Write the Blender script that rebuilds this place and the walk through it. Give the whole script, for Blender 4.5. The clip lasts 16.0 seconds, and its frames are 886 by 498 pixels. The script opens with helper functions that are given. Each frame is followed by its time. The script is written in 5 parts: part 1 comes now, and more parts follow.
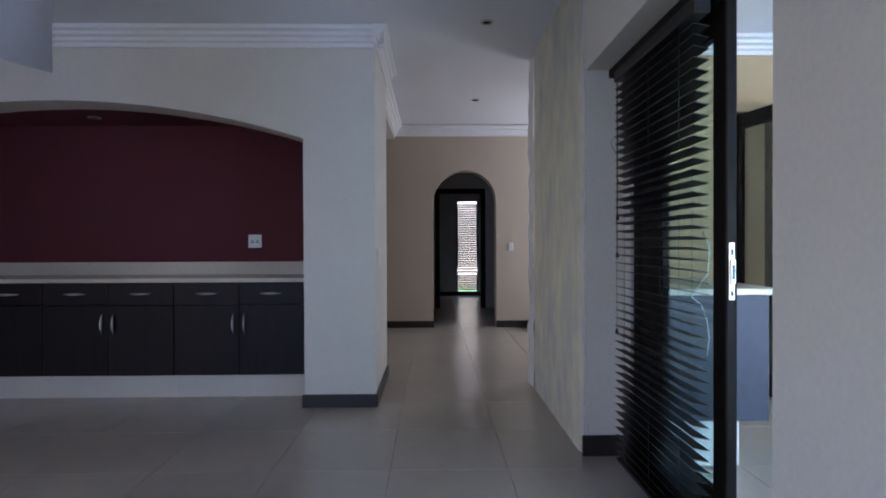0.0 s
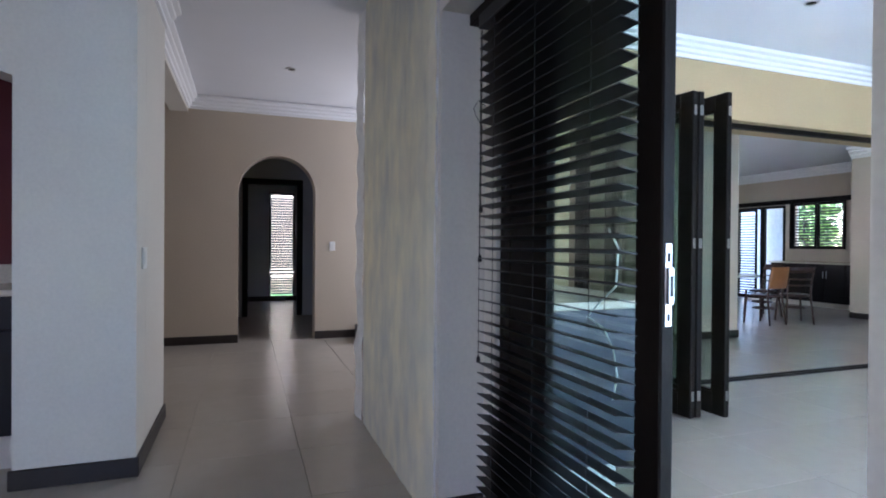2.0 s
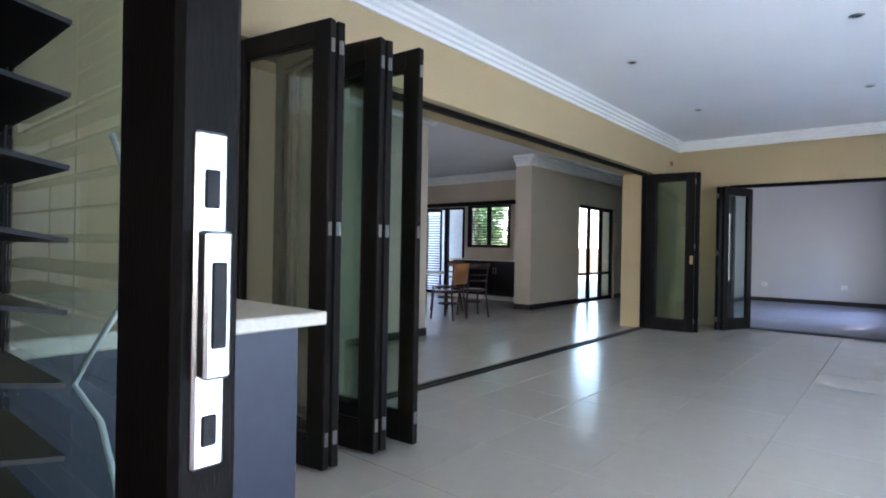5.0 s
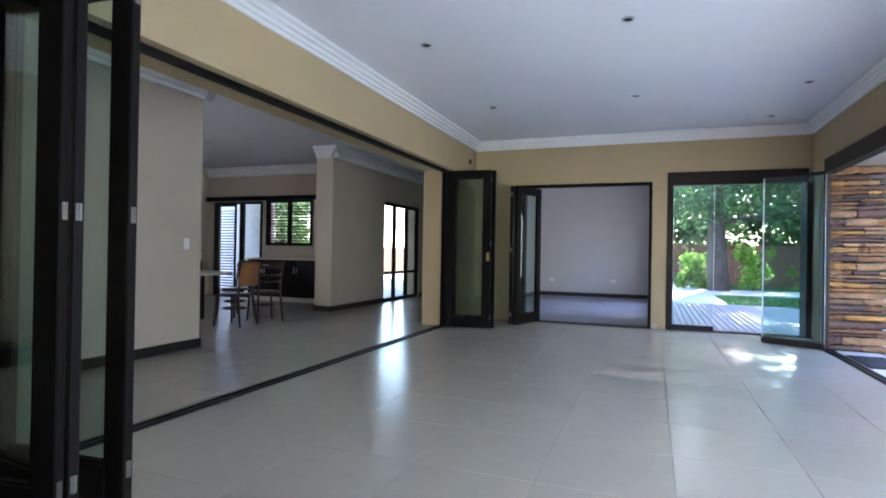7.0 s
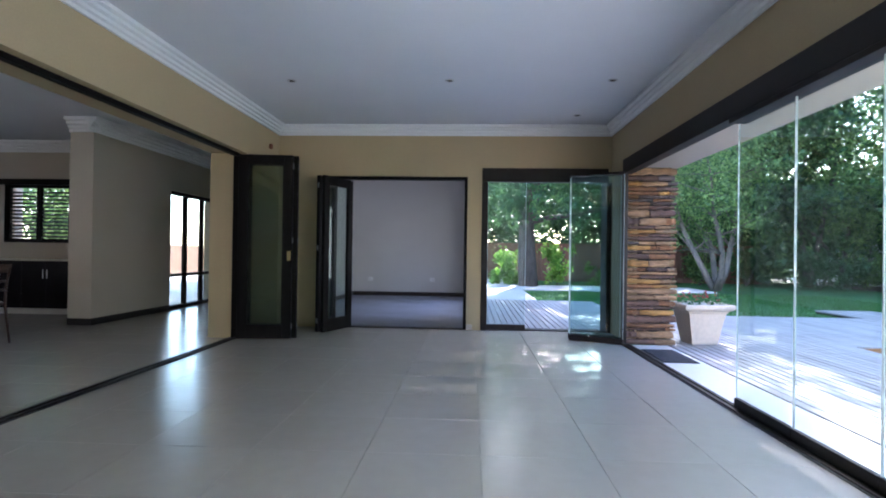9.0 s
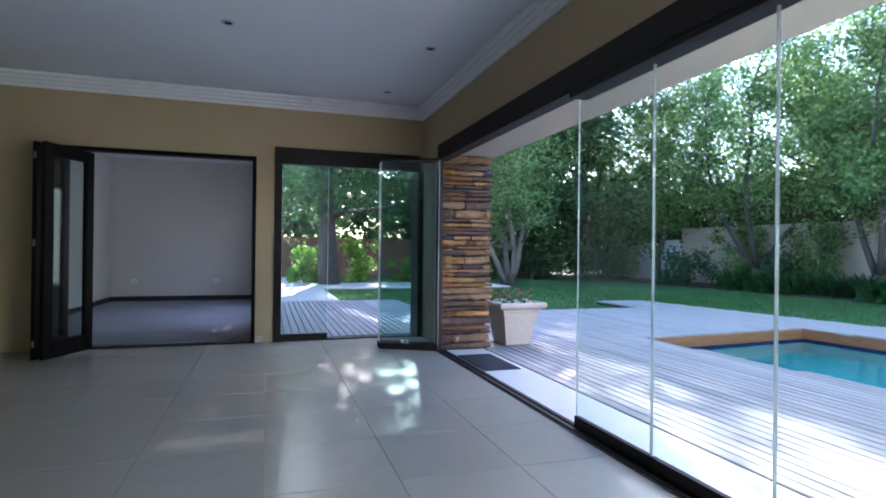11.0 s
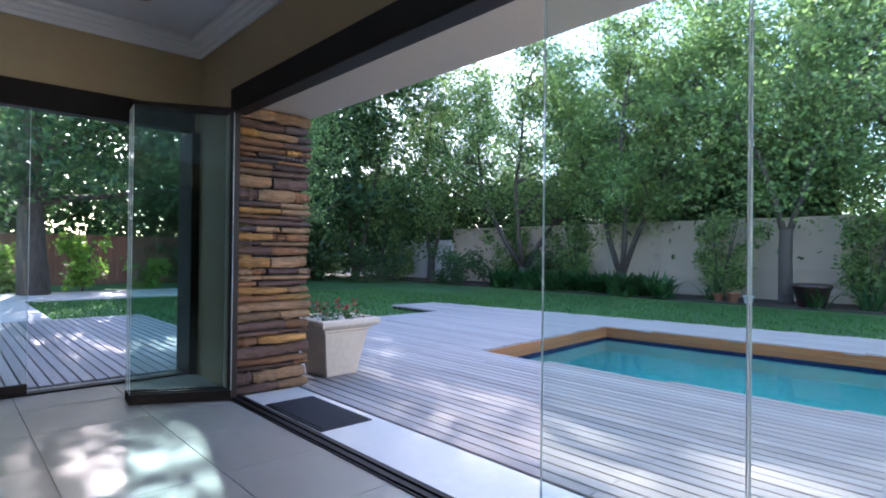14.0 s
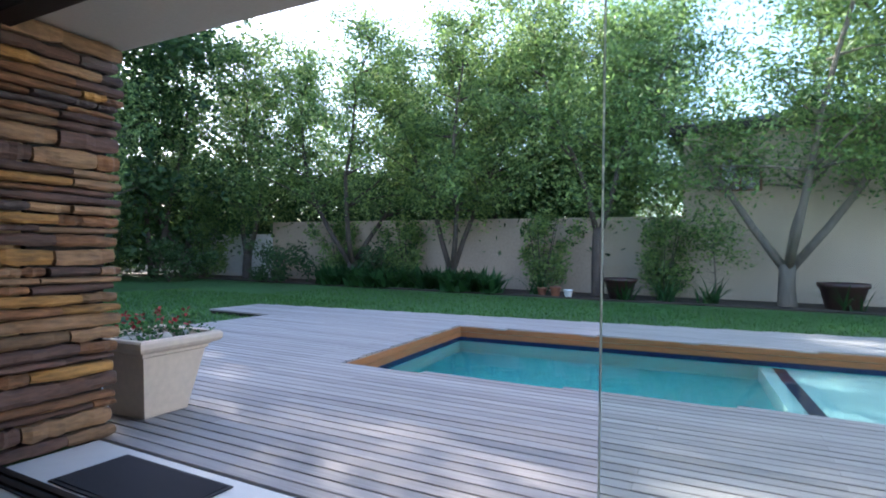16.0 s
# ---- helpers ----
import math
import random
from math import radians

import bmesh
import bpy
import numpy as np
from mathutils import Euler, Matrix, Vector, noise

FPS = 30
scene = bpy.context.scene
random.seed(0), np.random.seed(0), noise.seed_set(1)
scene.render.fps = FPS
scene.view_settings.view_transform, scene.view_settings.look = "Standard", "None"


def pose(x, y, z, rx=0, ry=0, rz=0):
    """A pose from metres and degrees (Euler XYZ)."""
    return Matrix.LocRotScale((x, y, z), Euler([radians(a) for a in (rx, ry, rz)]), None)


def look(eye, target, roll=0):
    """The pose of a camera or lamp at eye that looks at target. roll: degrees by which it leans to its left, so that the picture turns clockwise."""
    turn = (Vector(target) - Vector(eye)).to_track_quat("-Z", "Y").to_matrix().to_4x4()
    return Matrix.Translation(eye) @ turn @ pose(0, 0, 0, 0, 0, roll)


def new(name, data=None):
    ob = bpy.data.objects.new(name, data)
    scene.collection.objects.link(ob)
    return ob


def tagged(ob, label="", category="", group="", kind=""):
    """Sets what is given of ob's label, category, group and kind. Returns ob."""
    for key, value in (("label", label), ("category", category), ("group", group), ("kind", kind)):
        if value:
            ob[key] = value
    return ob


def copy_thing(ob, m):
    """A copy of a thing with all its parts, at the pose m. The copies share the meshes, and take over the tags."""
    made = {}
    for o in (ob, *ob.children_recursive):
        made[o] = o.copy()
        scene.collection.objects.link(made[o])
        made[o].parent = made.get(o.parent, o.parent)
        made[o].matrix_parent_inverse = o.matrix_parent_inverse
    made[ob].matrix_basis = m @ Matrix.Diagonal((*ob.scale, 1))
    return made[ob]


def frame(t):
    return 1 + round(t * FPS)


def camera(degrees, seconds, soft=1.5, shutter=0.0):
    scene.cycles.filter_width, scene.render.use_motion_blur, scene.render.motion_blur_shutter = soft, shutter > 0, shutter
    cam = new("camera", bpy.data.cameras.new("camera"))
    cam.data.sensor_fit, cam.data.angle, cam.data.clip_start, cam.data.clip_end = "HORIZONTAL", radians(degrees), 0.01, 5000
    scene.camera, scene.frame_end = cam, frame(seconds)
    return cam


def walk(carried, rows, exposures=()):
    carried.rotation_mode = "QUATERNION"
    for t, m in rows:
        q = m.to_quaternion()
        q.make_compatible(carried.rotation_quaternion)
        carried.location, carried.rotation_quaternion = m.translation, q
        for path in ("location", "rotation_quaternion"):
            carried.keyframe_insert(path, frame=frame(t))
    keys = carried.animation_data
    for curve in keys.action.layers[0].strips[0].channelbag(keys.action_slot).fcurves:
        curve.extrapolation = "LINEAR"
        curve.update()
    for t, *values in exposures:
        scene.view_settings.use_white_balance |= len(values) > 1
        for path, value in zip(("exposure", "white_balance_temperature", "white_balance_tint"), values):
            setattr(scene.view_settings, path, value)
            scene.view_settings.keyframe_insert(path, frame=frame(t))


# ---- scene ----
cam = camera(77.94, 16.0, soft=1.9)
EXP = [(0.0, 4.3, 5250, 21), (1.0, 4.5, 5300, 21), (2.0, 4.6, 5300, 21), (3.0, 4.4, 5350, 22), (4.0, 4.3, 5500, 23), (6.5, 4.0, 5700, 23), (8.0, 3.75, 5700, 23),
       (9.5, 3.4, 5650, 22), (10.5, 3.15, 5650, 22), (12.5, 2.85, 5700, 22), (14.0, 2.8, 5900, 22), (15.0, 2.7, 6050, 20), (16.0, 2.5, 6150, 18)]
ROWS = [
    (0.0, -0.243, 0.257, 1.230, -1.07, -0.43, 0.22),
    (0.5, -0.238, 0.497, 1.226, -4.76, -0.52, 0.06),
    (1.0, -0.228, 0.739, 1.225, -9.15, -0.50, -0.11),
    (1.5, -0.212, 0.968, 1.225, -14.12, -0.46, -0.28),
    (2.0, -0.142, 1.180, 1.225, -19.80, -0.41, -0.45),
    (2.5, -0.015, 1.388, 1.223, -25.11, -0.40, -0.57),
    (3.0, 0.126, 1.560, 1.218, -30.00, -0.42, -0.69),
    (3.5, 0.277, 1.697, 1.210, -35.23, -0.36, -0.81),
    (4.0, 0.420, 1.809, 1.197, -40.18, -0.30, -0.95),
    (6.5, 1.203, 2.090, 1.120, -64.38, 0.26, -0.94),
    (7.0, 1.363, 2.075, 1.117, -69.11, 0.31, -0.95),
    (7.5, 1.547, 2.059, 1.116, -74.26, 0.35, -0.95),
    (8.0, 1.759, 2.050, 1.118, -78.73, 0.34, -0.94),
    (8.5, 2.000, 2.039, 1.123, -82.67, 0.36, -0.86),
    (9.0, 2.262, 2.025, 1.129, -87.11, 0.35, -0.81),
    (9.5, 2.518, 2.012, 1.134, -91.94, 0.37, -0.78),
    (10.0, 2.772, 1.996, 1.137, -97.32, 0.30, -0.75),
    (12.5, 4.263, 1.844, 1.121, -121.48, 0.24, -0.47),
    (13.0, 4.561, 1.802, 1.118, -125.35, 0.34, -0.46),
    (13.5, 4.862, 1.767, 1.114, -128.98, 0.39, -0.54),
    (14.0, 5.155, 1.733, 1.109, -132.74, 0.45, -0.65),
    (14.5, 5.424, 1.676, 1.103, -137.60, 0.48, -0.78),
    (15.0, 5.675, 1.581, 1.096, -142.08, 0.42, -0.87),
    (15.5, 5.915, 1.481, 1.089, -146.69, 0.37, -0.91),
    (16.0, 6.146, 1.369, 1.083, -152.15, 0.33, -0.92),
]
walk(cam, [(t, pose(x, y, z, 90 + pitch, roll, yaw)) for t, x, y, z, yaw, pitch, roll in ROWS],
     exposures=EXP)

# ---- world, sun, daylight and added fill lamps ----
SUN_EL, SUN_AZ = radians(30), radians(103)
world = bpy.data.worlds.new("sky")
scene.world = world
world.use_nodes = True
wn, wl = world.node_tree.nodes, world.node_tree.links
sky = wn.new("ShaderNodeTexSky")
sky.sky_type, sky.sun_disc, sky.sun_elevation, sky.sun_rotation = "NISHITA", False, SUN_EL, SUN_AZ
wl.new(sky.outputs["Color"], wn["Background"].inputs["Color"])
wn["Background"].inputs["Strength"].default_value = 0.15
sun = new("sun", bpy.data.lights.new("sun", "SUN"))
sun.data.energy, sun.data.angle, sun.data.color = 5.0, radians(0.6), (1.0, 0.93, 0.82)
sun.matrix_world = look((math.sin(SUN_AZ) * 40, math.cos(SUN_AZ) * 40, 40 * math.tan(SUN_EL)), (0, 0, 0))


def fill_light(name, x, y, z, w, h, rz, power, col=(0.86, 0.93, 1.0)):
    """An added area lamp standing in for daylight; it faces local +y turned by rz."""
    ob = new(name, bpy.data.lights.new(name, "AREA"))
    ob.data.shape, ob.data.size, ob.data.size_y, ob.data.energy, ob.data.color = "RECTANGLE", w, h, power, col
    ob.matrix_world = pose(x, y, z, 90, 0, rz)
    return ob


# stands in for the sky's light through the glass front
fill_light("daylight_sunroom", 3.1, -0.02, 1.2, 2.4, 2.0, 0, 6.5, (0.74, 0.87, 1.0))
# fill lamps added at openings out of view, tinted to suit each room
fill_light("fill_lounge_side", -5.15, -0.4, 1.5, 1.2, 0.8, -90, 2.0, (1.0, 0.76, 0.52))
fill_light("fill_lounge_back", -2.2, -2.95, 1.5, 1.2, 0.8, 0, 1.6, (0.46, 0.64, 1.0))
fill_light("fill_study", 13.4, 2.03, 1.3, 2.6, 1.5, 0, 2.2, (1.0, 0.96, 0.9))
fill_light("fill_kitchen", 3.5, 11.85, 1.5, 3.0, 1.4, 180, 3)
fill_light("fill_stairs", 3.1, 7.6, 1.6, 1.2, 1.6, 90, 2.6, (1.0, 0.95, 0.85))

# ---- materials ----


def material(name, base, rough=0.6, grain=30.0, vary=0.12, bump=0.1, metal=0.0, second=None, stain=1.2, stretch=(1, 1, 1), depth=0.01, spec=0.5, per_object=0.0, placed=False):
    m = bpy.data.materials.new(name)
    m.use_nodes = True
    n, l = m.node_tree.nodes, m.node_tree.links
    b = n["Principled BSDF"]
    b.inputs["Roughness"].default_value, b.inputs["Metallic"].default_value = rough, metal
    b.inputs["Specular IOR Level"].default_value = spec
    co = n.new("ShaderNodeTexCoord")
    mp = n.new("ShaderNodeMapping")
    mp.inputs["Scale"].default_value = stretch
    l.new(n.new("ShaderNodeNewGeometry").outputs["Position"] if placed else co.outputs["Object"], mp.inputs["Vector"])
    fine, wide = n.new("ShaderNodeTexNoise"), n.new("ShaderNodeTexNoise")
    fine.inputs["Scale"].default_value, fine.inputs["Detail"].default_value = grain, 6
    wide.inputs["Scale"].default_value, wide.inputs["Detail"].default_value = stain, 4
    for t in (fine, wide):
        l.new(mp.outputs["Vector"], t.inputs["Vector"])
    mix = n.new("ShaderNodeMix")
    mix.data_type = "RGBA"
    dark = second or tuple(c * (1 - vary * 2) for c in base)
    mix.inputs[6].default_value, mix.inputs[7].default_value = (*dark, 1), (*[min(1, c * (1 + vary * 0.5)) for c in base], 1)
    add = n.new("ShaderNodeMath")
    add.operation = "MULTIPLY_ADD"
    add.inputs[1].default_value, add.use_clamp = 0.5, True
    l.new(fine.outputs["Fac"], add.inputs[0])
    half = n.new("ShaderNodeMath")
    half.operation, half.inputs[1].default_value = "MULTIPLY", 0.55
    l.new(wide.outputs["Fac"], half.inputs[0])
    l.new(half.outputs[0], add.inputs[2])
    ramp = n.new("ShaderNodeMapRange")
    ramp.inputs[1].default_value, ramp.inputs[2].default_value = 0.35, 0.72
    l.new(add.outputs[0], ramp.inputs[0])
    l.new(ramp.outputs[0], mix.inputs[0])
    out = mix.outputs[2]
    if per_object:
        info = n.new("ShaderNodeObjectInfo")
        hsv = n.new("ShaderNodeHueSaturation")
        mr = n.new("ShaderNodeMapRange")
        mr.inputs[3].default_value, mr.inputs[4].default_value = 1 - per_object, 1 + per_object
        l.new(info.outputs["Random"], mr.inputs[0])
        l.new(mr.outputs[0], hsv.inputs["Value"])
        l.new(out, hsv.inputs["Color"])
        out = hsv.outputs["Color"]
    l.new(out, b.inputs["Base Color"])
    rr = n.new("ShaderNodeMapRange")
    rr.inputs[3].default_value, rr.inputs[4].default_value = rough * 0.85, min(1, rough * 1.15)
    l.new(wide.outputs["Fac"], rr.inputs[0])
    l.new(rr.outputs[0], b.inputs["Roughness"])
    if bump:
        bp = n.new("ShaderNodeBump")
        bp.inputs["Strength"].default_value, bp.inputs["Distance"].default_value = bump, depth
        l.new(fine.outputs["Fac"], bp.inputs["Height"])
        l.new(bp.outputs[0], b.inputs["Normal"])
    return m


def glass_material(name, tint, gloss=0.02, front=0.035):
    m = bpy.data.materials.new(name)
    m.use_nodes = True
    n, l = m.node_tree.nodes, m.node_tree.links
    n.remove(n["Principled BSDF"])
    tr, gl, fr, mx = n.new("ShaderNodeBsdfTransparent"), n.new("ShaderNodeBsdfGlossy"), n.new("ShaderNodeLayerWeight"), n.new("ShaderNodeMixShader")
    tr.inputs[0].default_value, gl.inputs["Roughness"].default_value, fr.inputs[0].default_value = (*tint, 1), gloss, 0.5
    pw, ma = n.new("ShaderNodeMath"), n.new("ShaderNodeMath")
    pw.operation, pw.inputs[1].default_value = "POWER", 5
    ma.operation, ma.inputs[1].default_value, ma.inputs[2].default_value = "MULTIPLY_ADD", 0.9, front
    l.new(fr.outputs["Facing"], pw.inputs[0])
    l.new(pw.outputs[0], ma.inputs[0])
    l.new(ma.outputs[0], mx.inputs[0])
    l.new(tr.outputs[0], mx.inputs[1])
    l.new(gl.outputs[0], mx.inputs[2])
    l.new(mx.outputs[0], n["Material Output"].inputs[0])
    return m


def leaf_material(name, low, high):
    m = bpy.data.materials.new(name)
    m.use_nodes = True
    n, l = m.node_tree.nodes, m.node_tree.links
    b = n["Principled BSDF"]
    geo, mix = n.new("ShaderNodeNewGeometry"), n.new("ShaderNodeMix")
    mix.data_type = "RGBA"
    mix.inputs[6].default_value, mix.inputs[7].default_value = (*low, 1), (*high, 1)
    l.new(geo.outputs["Random Per Island"], mix.inputs[0])
    l.new(mix.outputs[2], b.inputs["Base Color"])
    b.inputs["Roughness"].default_value = 0.5
    tl, ms = n.new("ShaderNodeBsdfTranslucent"), n.new("ShaderNodeMixShader")
    ms.inputs[0].default_value = 0.48
    l.new(mix.outputs[2], tl.inputs[0])
    l.new(b.outputs[0], ms.inputs[1])
    l.new(tl.outputs[0], ms.inputs[2])
    l.new(ms.outputs[0], n["Material Output"].inputs[0])
    return m


def water_material():
    m = bpy.data.materials.new("pool_water")
    m.use_nodes = True
    n, l = m.node_tree.nodes, m.node_tree.links
    b = n["Principled BSDF"]
    b.inputs["Base Color"].default_value = (0.62, 0.95, 0.93, 1)
    b.inputs["Transmission Weight"].default_value, b.inputs["IOR"].default_value, b.inputs["Roughness"].default_value = 1, 1.33, 0.02
    nz, bp = n.new("ShaderNodeTexNoise"), n.new("ShaderNodeBump")
    nz.inputs["Scale"].default_value, bp.inputs["Strength"].default_value, bp.inputs["Distance"].default_value = 3.0, 0.15, 0.02
    l.new(nz.outputs["Fac"], bp.inputs["Height"])
    l.new(bp.outputs[0], b.inputs["Normal"])
    return m


M_WHITE = material("off_white_wall_paint", (0.66, 0.63, 0.56), 0.75, 60, 0.05, 0.05)
M_KHAKI = material("khaki_wall_paint", (0.45, 0.345, 0.19), 0.75, 60, 0.05, 0.05)
M_CREAM = material("cream_wall_paint", (0.51, 0.44, 0.345), 0.75, 60, 0.05, 0.05)
M_BURG = material("burgundy_wall_paint", (0.10, 0.013, 0.020), 0.75, 50, 0.08, 0.05)
M_CEIL = material("white_ceiling_paint", (0.76, 0.77, 0.8), 0.8, 80, 0.03, 0.03)
M_CORN = material("white_plaster_cornice", (0.8, 0.8, 0.8), 0.7, 80, 0.03, 0.03)
M_TILE = material("porcelain_floor_tile", (0.42, 0.375, 0.32), 0.23, 9, 0.035, 0.015, stain=0.7, per_object=0.025, spec=0.7, placed=True)
M_GROUT = material("tile_grout", (0.33, 0.30, 0.26), 0.9, 60, 0.1)
M_SILL = material("pale_sill_tile", (0.74, 0.72, 0.68), 0.35, 14, 0.05, 0.02)
M_SKIRT = material("dark_stained_skirting", (0.022, 0.015, 0.012), 0.45, 40, 0.25, 0.08, stretch=(1, 1, 6))
M_FRAME = material("near_black_stained_timber", (0.012, 0.009, 0.007), 0.55, 45, 0.3, 0.08, stretch=(6, 6, 1), spec=0.12)
M_ALU = material("dark_brown_aluminium", (0.020, 0.014, 0.011), 0.5, 90, 0.1, 0.03, spec=0.2)
M_BLIND = material("black_wood_slat", (0.014, 0.012, 0.012), 0.42, 40, 0.2, 0.05, stretch=(1, 0.1, 1), spec=0.3)
M_STEEL = material("brushed_steel", (0.62, 0.62, 0.62), 0.3, 120, 0.1, 0.03, metal=1.0)
M_HINGE = material("dull_hinge_metal", (0.28, 0.27, 0.25), 0.45, 90, 0.15, 0.03, metal=1.0)
M_BRASS = material("dull_brass", (0.6, 0.45, 0.2), 0.35, 90, 0.1, 0.03, metal=1.0)
M_CAB = material("espresso_cabinet_veneer", (0.010, 0.007, 0.009), 0.45, 30, 0.25, 0.05, stretch=(1, 1, 0.1), spec=0.25)
M_BLUECAB = material("slate_blue_cabinet_panel", (0.026, 0.029, 0.055), 0.42, 30, 0.12, 0.03)
M_TOP = material("cream_stone_counter", (0.62, 0.57, 0.46), 0.25, 90, 0.1, 0.02)
M_PLAST = material("white_plastic", (0.78, 0.78, 0.76), 0.35, 90, 0.03, 0.0)
M_BLACK = material("black_rubber", (0.02, 0.02, 0.022), 0.7, 90, 0.2, 0.1)
M_MAT = material("charcoal_ribbed_doormat", (0.045, 0.045, 0.055), 0.95, 220, 0.3, 0.5)
M_SLAB = material("weathered_concrete_slab", (0.74, 0.68, 0.48), 0.85, 7, 0.2, 0.6, second=(0.50, 0.50, 0.45), stain=2.4, stretch=(1, 1.3, 0.6), depth=0.03)
# rough plaster of the slab's edge, its light put into the white
M_SLABW = material("rough_plaster_lit_white", (0.8, 0.79, 0.76), 0.85, 22, 0.1, 0.8, depth=0.02)
M_SOFFIT = material("beige_soffit_paint", (0.46, 0.40, 0.32), 0.8, 60, 0.05, 0.05)
M_DECK = material("weathered_grey_deck_timber", (0.36, 0.335, 0.315), 0.65, 24, 0.16, 0.25, stretch=(0.12, 3, 3), stain=1.5, per_object=0.13, placed=True)
# near-black backing behind the pillar stones and under the deck boards
M_GAP = material("near_black_gap_backing", (0.02, 0.018, 0.016), 0.95, 30, 0.2)
M_FASCIA = material("oiled_orange_timber", (0.36, 0.145, 0.05), 0.5, 20, 0.2, 0.15, stretch=(0.3, 0.3, 4), per_object=0.12)
M_POOL = material("turquoise_pool_plaster", (0.13, 0.58, 0.55), 0.7, 8, 0.1, 0.1)
M_POOLPALE = material("pale_pool_plaster", (0.5, 0.72, 0.70), 0.7, 8, 0.06, 0.1)
M_NAVY = material("navy_waterline_tile", (0.008, 0.018, 0.075), 0.25, 60, 0.2, 0.03)
M_GRASS = material("lawn", (0.045, 0.15, 0.03), 0.9, 60, 0.3, 0.9, second=(0.02, 0.075, 0.016), stain=0.5, depth=0.04)
M_BLADE = leaf_material("grass_blade", (0.03, 0.11, 0.02), (0.10, 0.24, 0.05))
M_PAVE = material("pale_paving", (0.56, 0.52, 0.48), 0.8, 12, 0.1, 0.2)
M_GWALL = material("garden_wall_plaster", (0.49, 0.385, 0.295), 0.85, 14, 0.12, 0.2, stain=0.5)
M_GWALLW = material("white_garden_wall", (0.72, 0.71, 0.7), 0.85, 14, 0.1, 0.2)
M_FENCE = material("red_brown_fence_boards", (0.22, 0.10, 0.06), 0.75, 16, 0.2, 0.2, stretch=(1, 1, 0.2), per_object=0.15)
M_ROOF = material("dark_roof_tile", (0.06, 0.05, 0.045), 0.8, 12, 0.2, 0.3)
M_BARK = material("grey_brown_bark", (0.10, 0.08, 0.065), 0.9, 14, 0.3, 0.9, stretch=(1, 1, 0.25), depth=0.03)
M_BARKP = material("pale_grey_bark", (0.20, 0.165, 0.135), 0.9, 14, 0.3, 0.7, stretch=(1, 1, 0.25), depth=0.02)
M_LEAF = leaf_material("olive_tree_leaf", (0.045, 0.11, 0.04), (0.29, 0.42, 0.125))
M_LEAFD = leaf_material("dark_conifer_leaf", (0.02, 0.06, 0.025), (0.08, 0.16, 0.05))
M_LEAFB = leaf_material("bright_shrub_leaf", (0.10, 0.24, 0.03), (0.28, 0.44, 0.07))
M_LEAFS = leaf_material("dark_strap_leaf", (0.02, 0.075, 0.025), (0.06, 0.17, 0.05))
M_SOIL = material("planting_bed_soil", (0.055, 0.04, 0.03), 0.95, 14, 0.3, 0.8, depth=0.03)
M_POT = material("cast_cream_planter", (0.62, 0.52, 0.41), 0.7, 22, 0.08, 0.15)
M_TERRA = material("terracotta", (0.28, 0.11, 0.06), 0.8, 30, 0.2, 0.2)
M_DPOT = material("dark_maroon_glaze", (0.05, 0.02, 0.02), 0.4, 30, 0.2, 0.1)
M_PETAL = material("red_petal", (0.42, 0.02, 0.03), 0.6, 50, 0.2, 0.0)
M_ROCK = material("pale_pebble", (0.5, 0.5, 0.46), 0.8, 20, 0.15, 0.3)
M_CHAIR = material("dark_bentwood", (0.055, 0.022, 0.014), 0.35, 30, 0.25, 0.05)
M_TAN = material("tan_leather", (0.36, 0.15, 0.05), 0.45, 60, 0.12, 0.15)
M_CARPET = material("blue_grey_carpet", (0.24, 0.25, 0.29), 0.95, 180, 0.15, 0.4)
M_GREYW = material("pale_grey_room_paint", (0.56, 0.55, 0.52), 0.8, 60, 0.04, 0.05)
M_GLASS = glass_material("door_glass", (0.82, 0.89, 0.86), front=0.08)
M_GLASSG = glass_material("frameless_green_glass", (0.92, 0.97, 0.96))
M_GLASST = glass_material("thick_teal_glass", (0.89, 0.955, 0.95))
M_EDGE = material("polished_glass_edge", (0.8, 0.86, 0.84), 0.15, 60, 0.03, 0.0)
M_WATER = water_material()
M_STONES = [material("ledgestone_" + n, c, 0.8, 16, 0.28, 0.8, stretch=(3, 0.7, 3), stain=4.0, depth=0.015, per_object=0.32, placed=True) for n, c in
            (("plum", (0.13, 0.072, 0.052)), ("rust", (0.27, 0.125, 0.052)), ("ochre", (0.47, 0.24, 0.065)), ("grey", (0.115, 0.085, 0.078)), ("tan", (0.31, 0.18, 0.09)))]
M_TEAL = material("teal_garden_plastic", (0.02, 0.30, 0.26), 0.5, 40, 0.1)
M_DL = material("downlight_lens", (0.1, 0.1, 0.1), 0.15, 40, 0.1, 0.0, metal=1.0)

# ---- mesh helpers ----


def put(name, bm, mats, parent=None, smooth=False):
    me = bpy.data.meshes.new(name)
    bm.normal_update()
    bm.to_mesh(me)
    bm.free()
    for m in mats if isinstance(mats, (list, tuple)) else [mats]:
        me.materials.append(m)
    if smooth:
        me.polygons.foreach_set("use_smooth", [True] * len(me.polygons))
    ob = new(name, me)
    ob.parent = parent
    return ob


